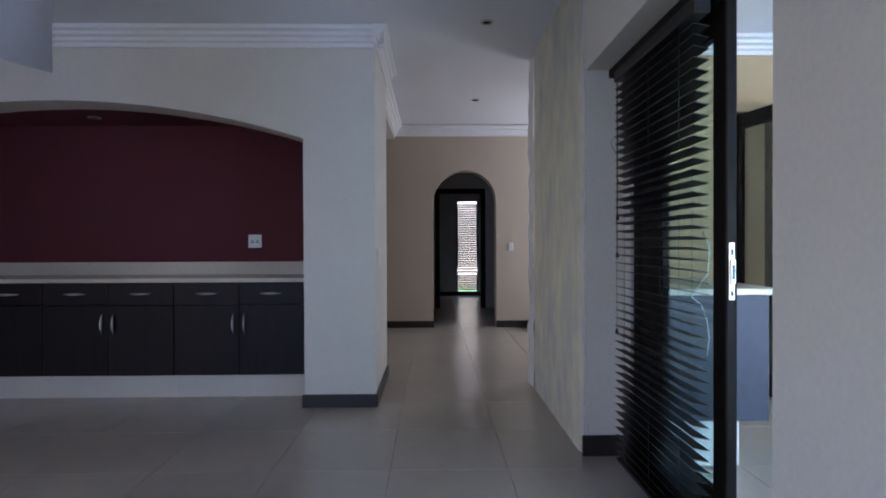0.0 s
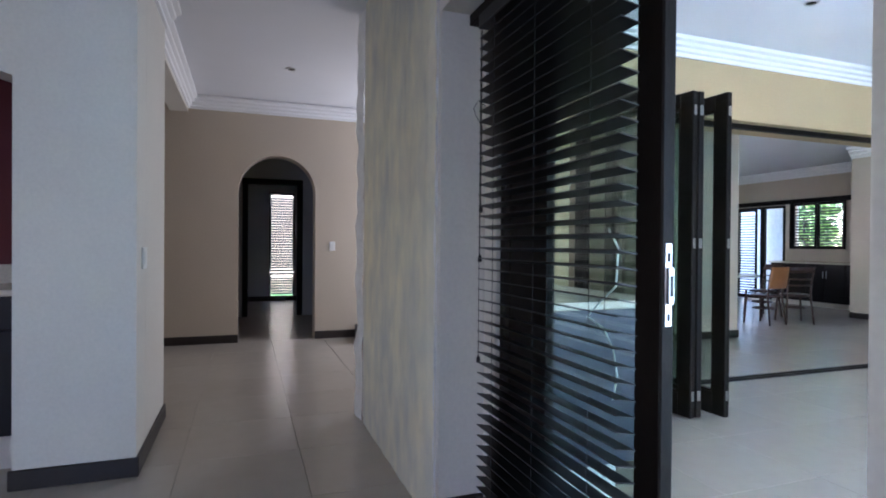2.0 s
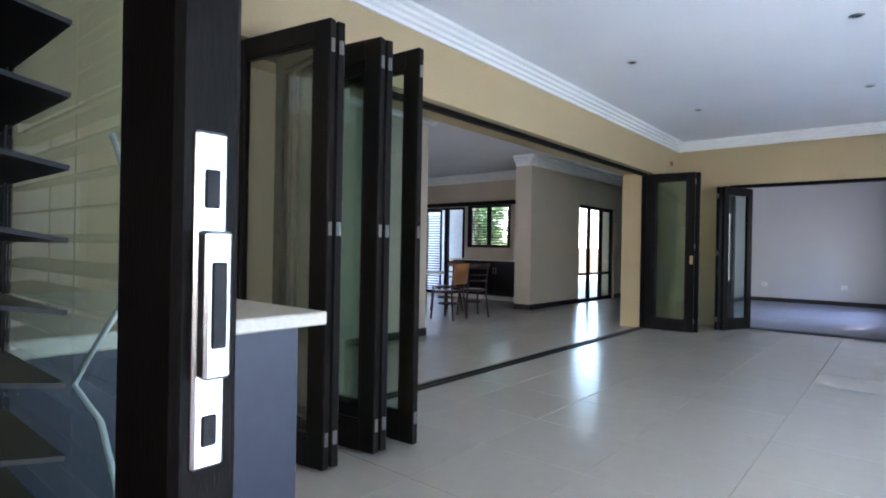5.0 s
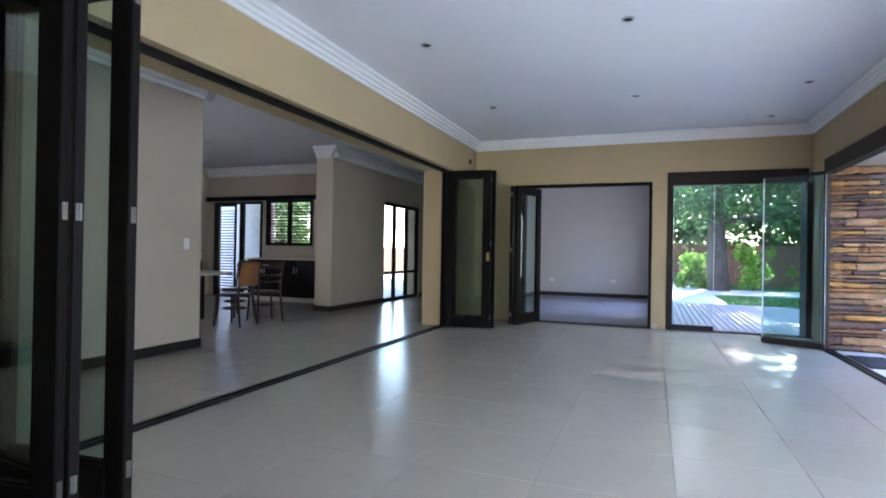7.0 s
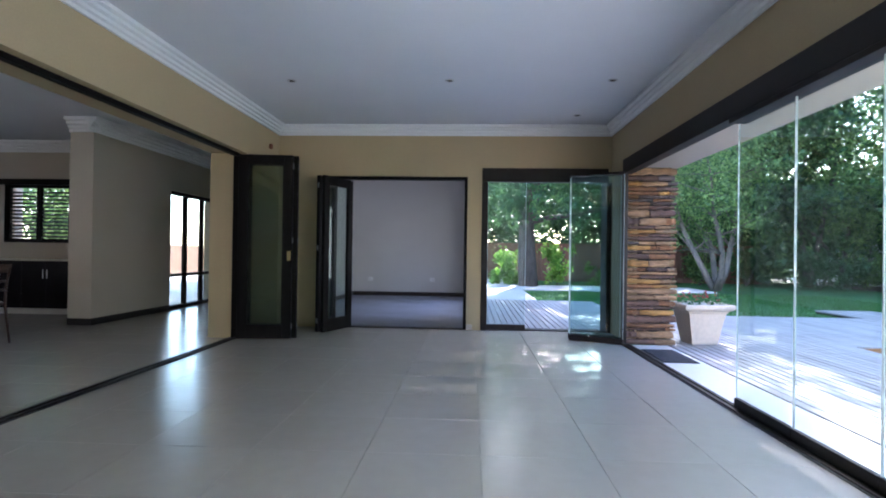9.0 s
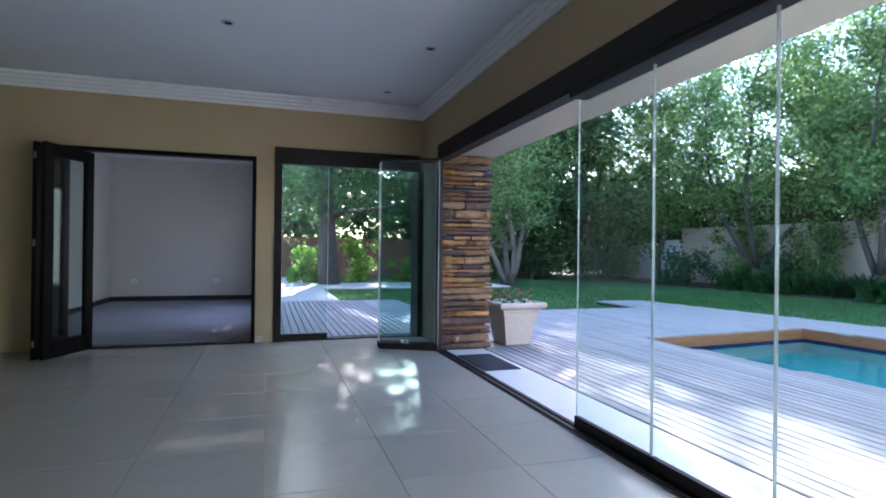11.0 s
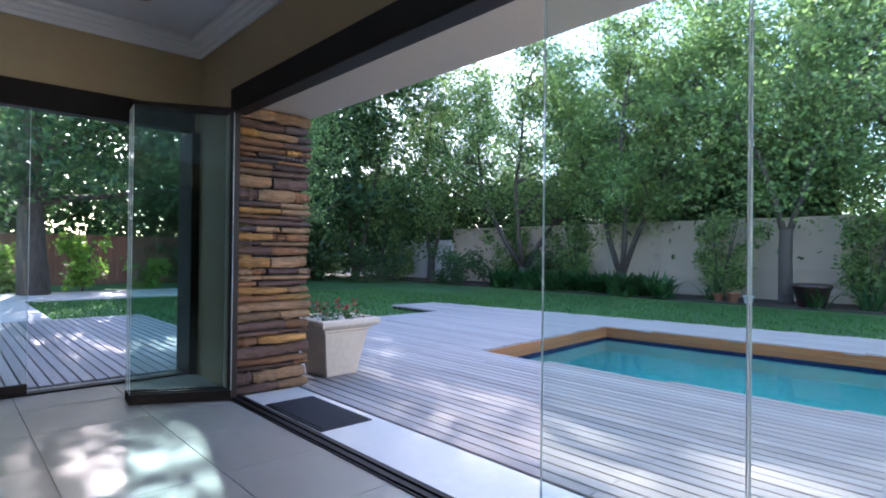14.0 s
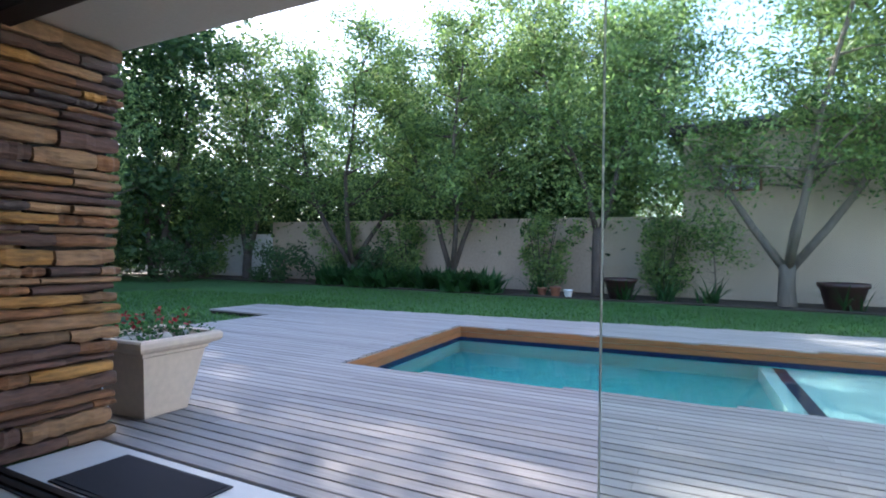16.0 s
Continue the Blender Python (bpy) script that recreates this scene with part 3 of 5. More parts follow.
def slat_blind(x, y0, y1, z0, z1, pitch=0.0435, width=0.062, tilt=10):
    e = thing("venetian_blind", "black wooden venetian blind with tilted open slats and cords", "blind", (x, y0, 0))
    box("headrail", -0.035, 0.035, 0, y1 - y0, z1 - 0.06, z1, M_BLIND, e, 0.004)
    box("bottom_rail", -0.027, 0.027, 0.005, y1 - y0 - 0.005, z0, z0 + 0.018, M_BLIND, e, 0.004)
    bm = bmesh.new()
    add_box(bm, -width / 2, width / 2, 0.005, y1 - y0 - 0.005, -0.0015, 0.0015)
    first = put("slat", bm, M_BLIND, e)
    n = int((z1 - 0.09 - z0) / pitch)
    for i in range(n):
        s = first if i == 0 else new("slat", first.data)
        s.parent = e
        z = z0 + 0.05 + i * pitch
        s.matrix_basis = pose(0, 0, z, 0, tilt, 0)
    for y in (0.14, (y1 - y0) / 2, y1 - y0 - 0.14):
        bm = bmesh.new()
        for dx in (-0.027, 0.027):
            add_tube(bm, [(dx, y, z0 + 0.01), (dx, y, z1 - 0.05)], 0.0011, 5)
        put("ladder_cord", bm, M_BLACK, e)
    for k, (dy, low) in enumerate(((0.005, 1.37), (0.012, 1.16), (0.02, 0.73))):
        yy = y1 - y0 + dy + 0.02
        tube("pull_cord", [(-0.005, yy, z1 - 0.05), (-0.006, yy, low + 0.02)], 0.0014, M_BLACK, e, 5)
        bm = bmesh.new()
        add_lathe(bm, ((0.003, 0.026), (0.008, 0.014), (0.0095, 0.0), (0.006, -0.006)), 10, (-0.006, yy, low))
        put("cord_tassel", bm, M_BLACK, e, True)
    tube("cord_loop", [(-0.01, 0.90, 1.80), (-0.03, 0.93, 1.83), (-0.045, 0.945, 1.80), (-0.04, 0.935, 1.77), (-0.015, 0.92, 1.72), (-0.02, 0.92, 1.62), (-0.012, 0.91, 1.56)], 0.0014, M_BLACK, e, 5)
    tagged(tube("spare_cord", [(0.15, 0.29, 1.28), (0.15, 0.24, 1.22), (0.15, 0.25, 1.1), (0.15, 0.36, 1.02), (0.15, 0.40, 0.985), (0.15, 0.31, 0.96), (0.15, 0.26, 0.9), (0.15, 0.24, 0.82), (0.15, 0.26, 0.74)], 0.0035, M_PLAST, e, 6), "loose white plastic cord")
    return e


slat_blind(0.80, 2.36, 3.285, 0.03, 2.185)
# bar counter beside the lounge opening
bar = thing("bar_counter", "slate-blue bar cabinet with cream stone top on a white plinth", "cabinet", (0.935, 3.16, 0))
box("body", 0.0, 0.64, 0.02, 1.0, 0.27, 0.955, M_BLUECAB, bar, 0.004)
box("worktop", -0.0, 0.70, -0.02, 1.02, 0.955, 0.99, M_TOP, bar, 0.004)
box("plinth", 0.0, 0.52, 0.10, 1.0, 0.0, 0.27, M_PLAST, bar, 0.002)
box("end_trim", 0.002, 0.03, 0.006, 0.02, 0.27, 0.955, M_PLAST, bar, 0.001)

# frameless glass front
sf = thing("glass_front", "frameless green-tinted sliding glass front in dark aluminium tracks", "glazing", kind="structure")
box("top_track", 1.0, 9.28, 0.0, 0.12, 2.15, 2.33, M_ALU, sf, 0.004)
box("top_track_cover", 1.0, 6.42, -0.004, 0.126, 2.11, 2.148, M_ALU, sf, 0.003)
for y in (0.02, 0.075):
    box("bottom_track", 1.0, 9.3, y, y + 0.03, 0.002, 0.016, M_ALU, sf, 0.002)
box("track_bed", 1.0, 9.3, 0.0, 0.12, 0.001, 0.006, M_BLACK, sf, 0)


def glass_panel(axis, a0, a1, b, z0, z1, parent, gm=M_GLASSG):
    def bx(n, p, q, u, v, r, s, m):
        return box(n, *((p, q, r, s) if axis == "x" else (r, s, p, q)), u, v, m, parent, 0.001)
    bx("pane", a0 + 0.004, a1 - 0.004, z0 + 0.07, z1, b - 0.005, b + 0.005, gm)
    bx("pane_edge", a0, a0 + 0.004, z0 + 0.07, z1, b - 0.005, b + 0.005, M_EDGE)
    bx("pane_edge", a1 - 0.004, a1, z0 + 0.07, z1, b - 0.005, b + 0.005, M_EDGE)
    bx("shoe", a0, a1, z0, z0 + 0.07, b - 0.016, b + 0.016, M_ALU)


for i in range(7):
    x1 = 6.42 - i * 0.72
    glass_panel("x", x1 - 0.72 - 0.0 + 0.004, x1, 0.05, 0.017, 2.14, sf)
ef = thing("glass_end", "frameless glass end opening in a dark aluminium frame", "glazing", kind="structure")
box("head", 10.27, 10.4, 0.05, 1.87, 2.17, 2.37, M_ALU, ef, 0.004)
box("jamb", 10.28, 10.4, 1.78, 1.87, 0, 2.17, M_ALU, ef, 0.004)
box("bottom_track", 10.3, 10.4, 0.06, 1.78, 0.002, 0.014, M_ALU, ef, 0.002)
box("corner_jamb", 10.27, 10.62, -0.0, 0.07, 0, 2.17, M_ALU, ef, 0.003)
glass_panel("y", 1.22, 1.78, 10.34, 0.015, 2.17, ef)
box("corner_post", 9.235, 9.285, 0.06, 0.12, 0.006, 2.17, M_ALU, sf, 0.003)
# panels slid away and parked against the pillar
for k, (y, ang) in enumerate(((0.10, -57), (0.115, -59.5), (0.13, -62))):
    p = thing("parked_glass_panel", "green-tinted frameless glass panel swung open and parked", "glass panel", (9.22 + k * 0.07, 0.11, 0.006), 63 - k * 1.5, "parked glass panels")
    glass_panel("x", 0.0, 0.68, 0.0, 0.0, 2.14, p, M_GLASST)
    box("top_shoe", 0.0, 0.68, -0.016, 0.016, 2.14, 2.17, M_ALU, p, 0.002)

# ---- outside: pillar, soffit, deck, pool ----
structure(box("soffit", 0.6, 10.6, -0.60, -0.1, 2.24, 2.42, M_SOFFIT, None, 0.004), "beige plastered soffit over the glass front", "soffit")
structure(box("roof_fascia", 0.6, 10.6, -0.62, -0.1, 2.424, 3.3, M_SOFFIT, None, 0.004), "beige plastered fascia above the soffit", "fascia")
structure(box("pillar_core", 9.33, 10.55, -0.50, -0.102, 0, 2.24, M_GAP, None, 0), "near-black core behind the pillar's stones", "pillar")
structure(box("sill", 0.95, 9.27, -0.46, -0.0, -0.05, 0.0, M_SILL, None, 0.002), "pale tiled sill outside the glass front", "sill")

mat = thing("doormat", "charcoal ribbed rubber doormat on the pale sill", "doormat", (8.52, -0.205, 0.001))
box("base", -0.39, 0.39, -0.19, 0.19, 0, 0.008, M_BLACK, mat, 0.003)
part_boxes("rib", [(-0.37 + i * 0.0185, -0.37 + i * 0.0185 + 0.012, -0.17, 0.17, 0.008, 0.014) for i in range(40)], M_MAT, mat, 0)


def planter():
    e = thing("stone_planter", "tall tapered cream cast planter with moulded rim and red flowers", "planter", (9.57, -0.96, 0.0), 4)
    bm = bmesh.new()
    prof = ((0.16, 0.0), (0.165, 0.02), (0.235, 0.40), (0.25, 0.41), (0.25, 0.425), (0.262, 0.435), (0.30, 0.45), (0.315, 0.47), (0.315, 0.50), (0.305, 0.515), (0.265, 0.515), (0.26, 0.47))
    rings = [[bm.verts.new((sx * r, sy * r, z)) for sx, sy in ((-1, -1), (1, -1), (1, 1), (-1, 1))] for r, z in prof]
    for a, b in zip(rings, rings[1:]):
        for k in range(4):
            bm.faces.new((a[k], a[(k + 1) % 4], b[(k + 1) % 4], b[k]))
    bm.faces.new(rings[0][::-1])
    put("pot", bm, M_POT, e)
    box("soil", -0.262, 0.262, -0.262, 0.262, 0.44, 0.475, M_SOIL, e, 0)
    rng = random.Random(3)
    bm = bmesh.new()
    for _ in range(420):
        x, y = rng.uniform(-0.27, 0.27), rng.uniform(-0.27, 0.27)
        leaf(bm, Vector((x, y, 0.48 + rng.random() ** 1.5 * 0.16)), rng, 0.05, 0.022)
    put("plant_leaves", bm, M_LEAFS, e)
    bm = bmesh.new()
    for _ in range(14):
        x, y, z = rng.uniform(-0.25, 0.25), rng.uniform(-0.25, 0.25), rng.uniform(0.56, 0.66)
        for _ in range(9):
            leaf(bm, Vector((x, y, z)) + Vector([rng.gauss(0, 0.012) for _ in range(3)]), rng, 0.03, 0.024)
    tagged(put("flowers", bm, M_PETAL, e), kind="stuff")
    bm = bmesh.new()
    for _ in range(9):
        m = Matrix.Translation((rng.uniform(-0.22, 0.22), rng.uniform(-0.22, 0.22), 0.49)) @ Matrix.Diagonal((rng.uniform(0.03, 0.055), rng.uniform(0.03, 0.05), rng.uniform(0.03, 0.05), 1))
        bmesh.ops.create_icosphere(bm, subdivisions=2, radius=1, matrix=m)
    tagged(put("pebbles", bm, M_ROCK, e, True), kind="stuff")


def leaf(bm, p, rng, length, width, droop=0.0):
    d = Vector((rng.gauss(0, 1), rng.gauss(0, 1), rng.gauss(0, 0.7) - droop)).normalized()
    s = d.orthogonal().normalized()
    s.rotate(Matrix.Rotation(rng.random() * 6.28, 3, d))
    l, w = length * rng.uniform(0.7, 1.3), width * rng.uniform(0.7, 1.3)
    v = [bm.verts.new(q) for q in (p, p + d * l * 0.5 + s * w * 0.5, p + d * l, p + d * l * 0.5 - s * w * 0.5)]
    bm.faces.new(v)


planter()

# pool, turned a little from the house
POOL = Matrix.Translation((9.47, -2.86, 0)) @ Matrix.Rotation(radians(4.6), 4, "Z")
PL, PW, WATER = 9.0, 3.12, -0.20


def pool_point(u, v, z=0.0):
    return POOL @ Vector((-u, -v, z))


def pool():
    e = thing("swimming_pool", "turquoise plastered swimming pool edged with oiled timber and navy tile", "pool", kind="structure")
    e.matrix_world = POOL

    def bx(n, u0, u1, v0, v1, z0, z1, m, b=0.0):
        return box(n, -u1, -u0, -v1, -v0, z0, z1, m, e, b)
    bx("basin_floor", 0, PL, 0, PW, -1.5, -1.15, M_POOL)
    for n, a in (("basin_wall", (-0.2, 0, -0.2, PW + 0.2)), ("basin_wall", (PL, PL + 0.2, -0.2, PW + 0.2)), ("basin_wall", (0, PL, -0.2, 0)), ("basin_wall", (0, PL, PW, PW + 0.2))):
        bx(n, *a, -1.5, -0.035, M_POOL)
    bx("shelf", 4.15, PL, 0, PW, -1.4, -0.42, M_POOLPALE)
    bx("shelf_edge", 4.02, 4.15, 0, PW, -1.4, -0.415, M_NAVY)
    bx("shelf_lip", 3.88, 4.02, 0, PW, -1.4, -0.44, M_POOLPALE)
    for a in ((0.0, 0.012, 0, PW), (0.012, PL, PW - 0.012, PW), (0.012, PL, 0, 0.012)):
        bx("waterline_tile", *a, -0.34, -0.165, M_NAVY)
    for k in range(2):
        z = -0.012 - 0.076 * (k + 1)
        bx("edge_plank", 0.0, 0.022, 0, PW, z, z + 0.072, M_FASCIA, 0.003)
        bx("edge_plank", 0.022, PL, PW - 0.022, PW, z, z + 0.072, M_FASCIA, 0.003)
        bx("edge_plank", 0.022, PL, 0.0, 0.022, z, z + 0.072, M_FASCIA, 0.003)
    bm = bmesh.new()
    nx, ny = 50, 20
    g = [[bm.verts.new((-0.013 - (PL - 0.02) * i / nx, -0.013 - (PW - 0.026) * j / ny, WATER + 0.004 * noise.noise((i * 0.4, j * 0.4, 0)))) for i in range(nx + 1)] for j in range(ny + 1)]
    for j in range(ny):
        for i in range(nx):
            bm.faces.new((g[j][i], g[j + 1][i], g[j + 1][i + 1], g[j][i + 1]))
    bmesh.ops.recalc_face_normals(bm, faces=bm.faces)
    if bm.faces[:][0].normal.z < 0:
        bmesh.ops.reverse_faces(bm, faces=bm.faces[:])
    w = put("water", bm, M_WATER, e, True)
    w.visible_shadow = False


pool()

# ground with a hole for the pool
bm = bmesh.new()
inner = [bm.verts.new((*pool_point(u, v).xy, -0.09)) for u, v in ((0, 0), (PL, 0), (PL, PW), (0, PW))]
outer = [bm.verts.new((x, y, -0.09)) for x, y in ((400, 400), (-400, 400), (-400, -400), (400, -400))]
for k in range(4):
    bm.faces.new((outer[k], outer[(k + 1) % 4], inner[(k + 1) % 4], inner[k]))
bmesh.ops.recalc_face_normals(bm, faces=bm.faces)
for f in bm.faces:
    if f.normal.z < 0:
        f.normal_flip()
structure(put("ground", bm, M_GRASS), "mown green lawn", "lawn")

structure(box("pavement", 15.72, 40, 0.33, 1.87, -0.12, -0.04, M_PAVE, None, 0.01), "pale sunlit garden paving", "paving")
structure(box("pavement_far", 20.5, 23.0, -6.0, 0.45, -0.12, -0.05, M_PAVE, None, 0.01), "pale sunlit strip of paving", "paving")

# lawn blades near the deck
rng = random.Random(11)
bm = bmesh.new()
for _ in range(26000):
    if rng.random() < 0.5:
        x, y = rng.uniform(2, 17), rng.uniform(-12.2, -6.4)
    else:
        x, y = rng.uniform(13.05, 20), rng.uniform(-9, 0.3)
    if y > -8.5 + 0.155 * (x - 2) and x < (15.75 if y > -1.0 else 13.03 if y > -5.42 else 14.55):
        continue
    a = rng.random() * 6.28
    w, h = 0.012, rng.uniform(0.03, 0.07)
    c, s = math.cos(a) * w, math.sin(a) * w
    lx, ly = rng.gauss(0, 0.02), rng.gauss(0, 0.02)
    bm.faces.new([bm.verts.new(p) for p in ((x - c, y - s, -0.09), (x + c, y + s, -0.09), (x + lx, y + ly, -0.09 + h))])
tagged(put("grass", bm, M_BLADE), "short green grass blades of the lawn", "grass", kind="stuff")

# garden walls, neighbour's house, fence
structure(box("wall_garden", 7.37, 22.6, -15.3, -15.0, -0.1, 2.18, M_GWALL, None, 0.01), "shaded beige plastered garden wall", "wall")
structure(box("wall_garden_low", 22.6, 40, -15.25, -15.02, -0.1, 1.7, M_GWALLW, None, 0.01), "white plastered garden wall", "wall")
structure(box("bed", -20, 32, -15.0, -12.9, -0.12, -0.05, M_SOIL, None, 0.01), "dark soil planting bed along the wall", "planting bed")
nh = thing("neighbour_house", "beige plastered house beyond the garden wall with dark roof", "house")
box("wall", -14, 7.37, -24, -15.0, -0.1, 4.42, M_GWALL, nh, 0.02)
box("eave", -14.4, 7.7, -24.4, -14.7, 4.42, 4.60, M_ROOF, nh, 0.01)
bm = bmesh.new()
v = [bm.verts.new(p) for p in ((-14.4, -24.4, 4.60), (7.7, -24.4, 4.60), (7.7, -14.7, 4.60), (-14.4, -14.7, 4.60), (-9.5, -19.5, 5.9), (3, -19.5, 5.9))]
for q in ((0, 1, 5, 4), (1, 2, 5), (2, 3, 4, 5), (3, 0, 4), (3, 2, 1, 0)):
    bm.faces.new([v[i] for i in q])
put("roof", bm, M_ROOF, nh)
for x in (5.98, 1.9):
    part_boxes("window_frame", [(x - 0.5, x - 0.44, -15.0, -14.97, 2.8, 3.72), (x + 0.44, x + 0.5, -15.0, -14.97, 2.8, 3.72), (x - 0.03, x + 0.03, -15.0, -14.97, 2.8, 3.72),
                                (x - 0.44, x + 0.44, -15.0, -14.97, 3.66, 3.72), (x - 0.44, x + 0.44, -15.0, -14.97, 2.8, 2.86)], M_FENCE, nh, 0.002)
    box("window_pane", x - 0.44, x + 0.44, -15.0, -14.985, 2.86, 3.66, M_DL, nh, 0)
    box("sill", x - 0.6, x + 0.6, -15.0, -14.92, 2.72, 2.8, M_GWALL, nh, 0.005)
fence = thing("board_fence", "red-brown timber board fence at the garden's end", "fence", kind="structure")
bm = bmesh.new()
add_box(bm, 0, 0.03, 0, 0.145, 0, 1.7, 0.004)
b0 = put("board", bm, M_FENCE, fence)
for i in range(92):
    b = b0 if i == 0 else new("board", b0.data)
    b.parent = fence
    b.matrix_basis = pose(27.2 + 0.01 * (i % 2), -11.2 + i * 0.15, -0.1)
box("rail", 27.24, 27.3, -11.2, 2.6, 0.3, 0.4, M_FENCE, fence)
structure(box("wall_gate", 26.2, 26.5, 1.5, 3.5, -0.1, 1.65, M_GWALLW, None, 0.01), "white plastered wall end by the gate", "wall")


def tree(name, label, at, seed, height, spread, base, trunks, lm, bark, leaves=9000, size=0.132, wide=0.06, lean=0.3, r0=0.11, group="garden trees", clumps=60, tall=0.5, skew=0, fork=0.0, wob=0.12):
    """A tapered trunk or trunks with limbs, and a crown of many small leaves in clumps."""
    e = thing(name, label, "tree", at, skew, group)
    rng = random.Random(seed)
    tips = []
    bm = bmesh.new()
    if fork:
        add_tube(bm, [(0, 0, -0.12), (0, 0, 0.05), (0.02, 0, fork * 0.6), (0, 0, fork + 0.12)], [r0 * 1.75, r0 * 1.45, r0 * 1.3, r0 * 1.25], 10)
    for k in range(trunks):
        a = 6.28 * k / trunks + rng.uniform(-0.4, 0.4)
        p = Vector((math.cos(a) * 0.05 * (trunks > 1), math.sin(a) * 0.05 * (trunks > 1), fork or -0.12))
        pts, n = [p.copy()], 7
        d = Vector((math.cos(a) * lean, math.sin(a) * lean, 1)).normalized()
        top = height * rng.uniform(0.72, 0.85)
        for i in range(n):
            d = (d + Vector((rng.gauss(0, wob), rng.gauss(0, wob), 0.1))).normalized()
            p = p + d * top / n
            pts.append(p.copy())
        add_tube(bm, pts, [r0 * (0.72 if fork else 1) * (1 - 0.85 * i / n) for i in range(n + 1)], 8)
        for i in range(2, n + 1):
            for _ in range(3):
                b = rng.random() * 6.28
                q = pts[i] * 1
                dd = Vector((math.cos(b), math.sin(b), rng.uniform(0.1, 0.7))).normalized()
                L = spread * rng.uniform(0.35, 0.9) * (1.1 - 0.5 * i / n)
                sub = [q]
                for _ in range(4):
                    dd = (dd + Vector((rng.gauss(0, 0.2), rng.gauss(0, 0.2), rng.gauss(0.03, 0.12)))).normalized()
                    q = q + dd * L / 4
                    sub.append(q.copy())
                    if q.z > base:
                        tips.append(q.copy())
                add_tube(bm, sub, [r0 * 0.36 * (1 - 0.85 * j / 4) * (1.1 - 0.6 * i / n) for j in range(5)], 5)
    put("trunk", bm, bark, e, True)
    bm = bmesh.new()
    centres = [(t + Vector((rng.gauss(0, 0.25), rng.gauss(0, 0.25), rng.gauss(0, 0.25))), rng.uniform(0.16, 0.38)) for t in tips]
    while len(centres) < clumps:
        a, rr = rng.random() * 6.28, spread * math.sqrt(rng.random())
        z = base + (height - base) * rng.random()
        k = math.sin(math.pi * min(1, max(0.0, 0.12 + 0.85 * (z - base) / (height - base)))) ** tall
        centres.append((Vector((math.cos(a) * rr * k, math.sin(a) * rr * k, z)), rng.uniform(0.25, 0.55)))
    for _ in range(leaves):
        c, r = rng.choice(centres)
        o = Vector((rng.gauss(0, r), rng.gauss(0, r), rng.gauss(0, r * 0.75)))
        q = c + o
        if q.z > 0.5:
            leaf(bm, q, rng, size, wide, 0.25)
    put("crown", bm, lm, e)
    return e


TREE = "grey-green garden tree with slanting trunks and fine leaves by the wall"
t1 = tree("garden_tree", TREE, (22.8, -13.9, 0), 1, 9.0, 2.9, 2.3, 2, M_LEAF, M_BARK, clumps=330, leaves=28000, r0=0.13, lean=0.6, fork=0.75)
t2 = tree("garden_tree", TREE, (17.75, -13.9, 0), 2, 9.6, 3.0, 2.3, 3, M_LEAF, M_BARK, clumps=340, leaves=28000, lean=0.7, r0=0.13, fork=0.6)
t3 = tree("garden_tree", TREE, (13.9, -13.9, 0), 3, 9.4, 2.9, 2.3, 3, M_LEAF, M_BARK, clumps=220, leaves=28000, r0=0.13, lean=0.5, fork=0.5)
t4 = tree("garden_tree", TREE, (9.4, -13.9, 0), 4, 9.4, 3.1, 2.3, 2, M_LEAF, M_BARK, clumps=280, leaves=28000, lean=0.35, r0=0.12, fork=1.7)
t5 = tree("garden_tree", TREE, (5.0, -13.7, 0), 5, 10.6, 3.9, 3.0, 4, M_LEAF, M_BARKP, clumps=360, leaves=36000, lean=0.65, r0=0.14, fork=0.8)
for src, x, y, rz in ((t2, 20.4, -17.4, 70), (t3, 15.9, -17.4, 150), (t1, 11.9, -17.0, 220), (t2, 13.6, -16.6, 100), (t1, 9.6, -17.2, 10), (t2, 25.5, -13.2, 200), (t4, 0.9, -13.8, 120), (t2, 9.9, -21.5, 310)):
    copy_thing(src, pose(x, y, 0, 0, 0, rz))
tree("sapling", "young staked sapling with a thin pale stem", (6.5, -13.9, 0), 15, 2.5, 0.5, 1.3, 1, M_LEAF, M_BARKP, clumps=16, leaves=1500, size=0.1, wide=0.045, lean=0.02, r0=0.028, wob=0.02)
c1 = tree("dark_tree", "dark dense evergreen tree at the garden's corner", (27.5, -9.0, 0), 21, 14.5, 4.4, 0.9, 2, M_LEAFD, M_BARK, clumps=300, leaves=15000, size=0.28, wide=0.15, lean=0.25)
for x, y, rz in ((30.5, -12.5, 60), (31.5, -5.5, 140), (25.6, -11.9, 250), (29.5, -8.2, 310)):
    copy_thing(c1, pose(x, y, 0, 0, 0, rz))
tree("pale_trunked_tree", "spreading tree with several pale leaning trunks", (22.0, -6.6, 0), 31, 7.0, 2.6, 2.2, 4, M_LEAF, M_BARKP, clumps=130, leaves=15000, lean=0.6, r0=0.12)
tree("old_tree", "large old tree with thick furrowed trunk and heavy limbs", (22.3, -0.08, 0), 41, 11.0, 5.2, 2.5, 1, M_LEAFD, M_BARK, clumps=420, leaves=40000, size=0.18, wide=0.09, lean=0.01, r0=0.36, tall=0.35, wob=0.03)
c2 = tree("dark_tree", "dark leafy tree beyond the fence", (31.5, 4.6, 0), 51, 13.5, 4.2, 1.0, 2, M_LEAFD, M_BARK, clumps=220, leaves=11000, size=0.34, wide=0.18)
copy_thing(c2, pose(29.6, 6.5, 0, 0, 0, 80))
copy_thing(c2, pose(46.0, -1.0, 0, 0, 0, 160))
copy_thing(c2, pose(48.0, 4.5, 0, 0, 0, 70))
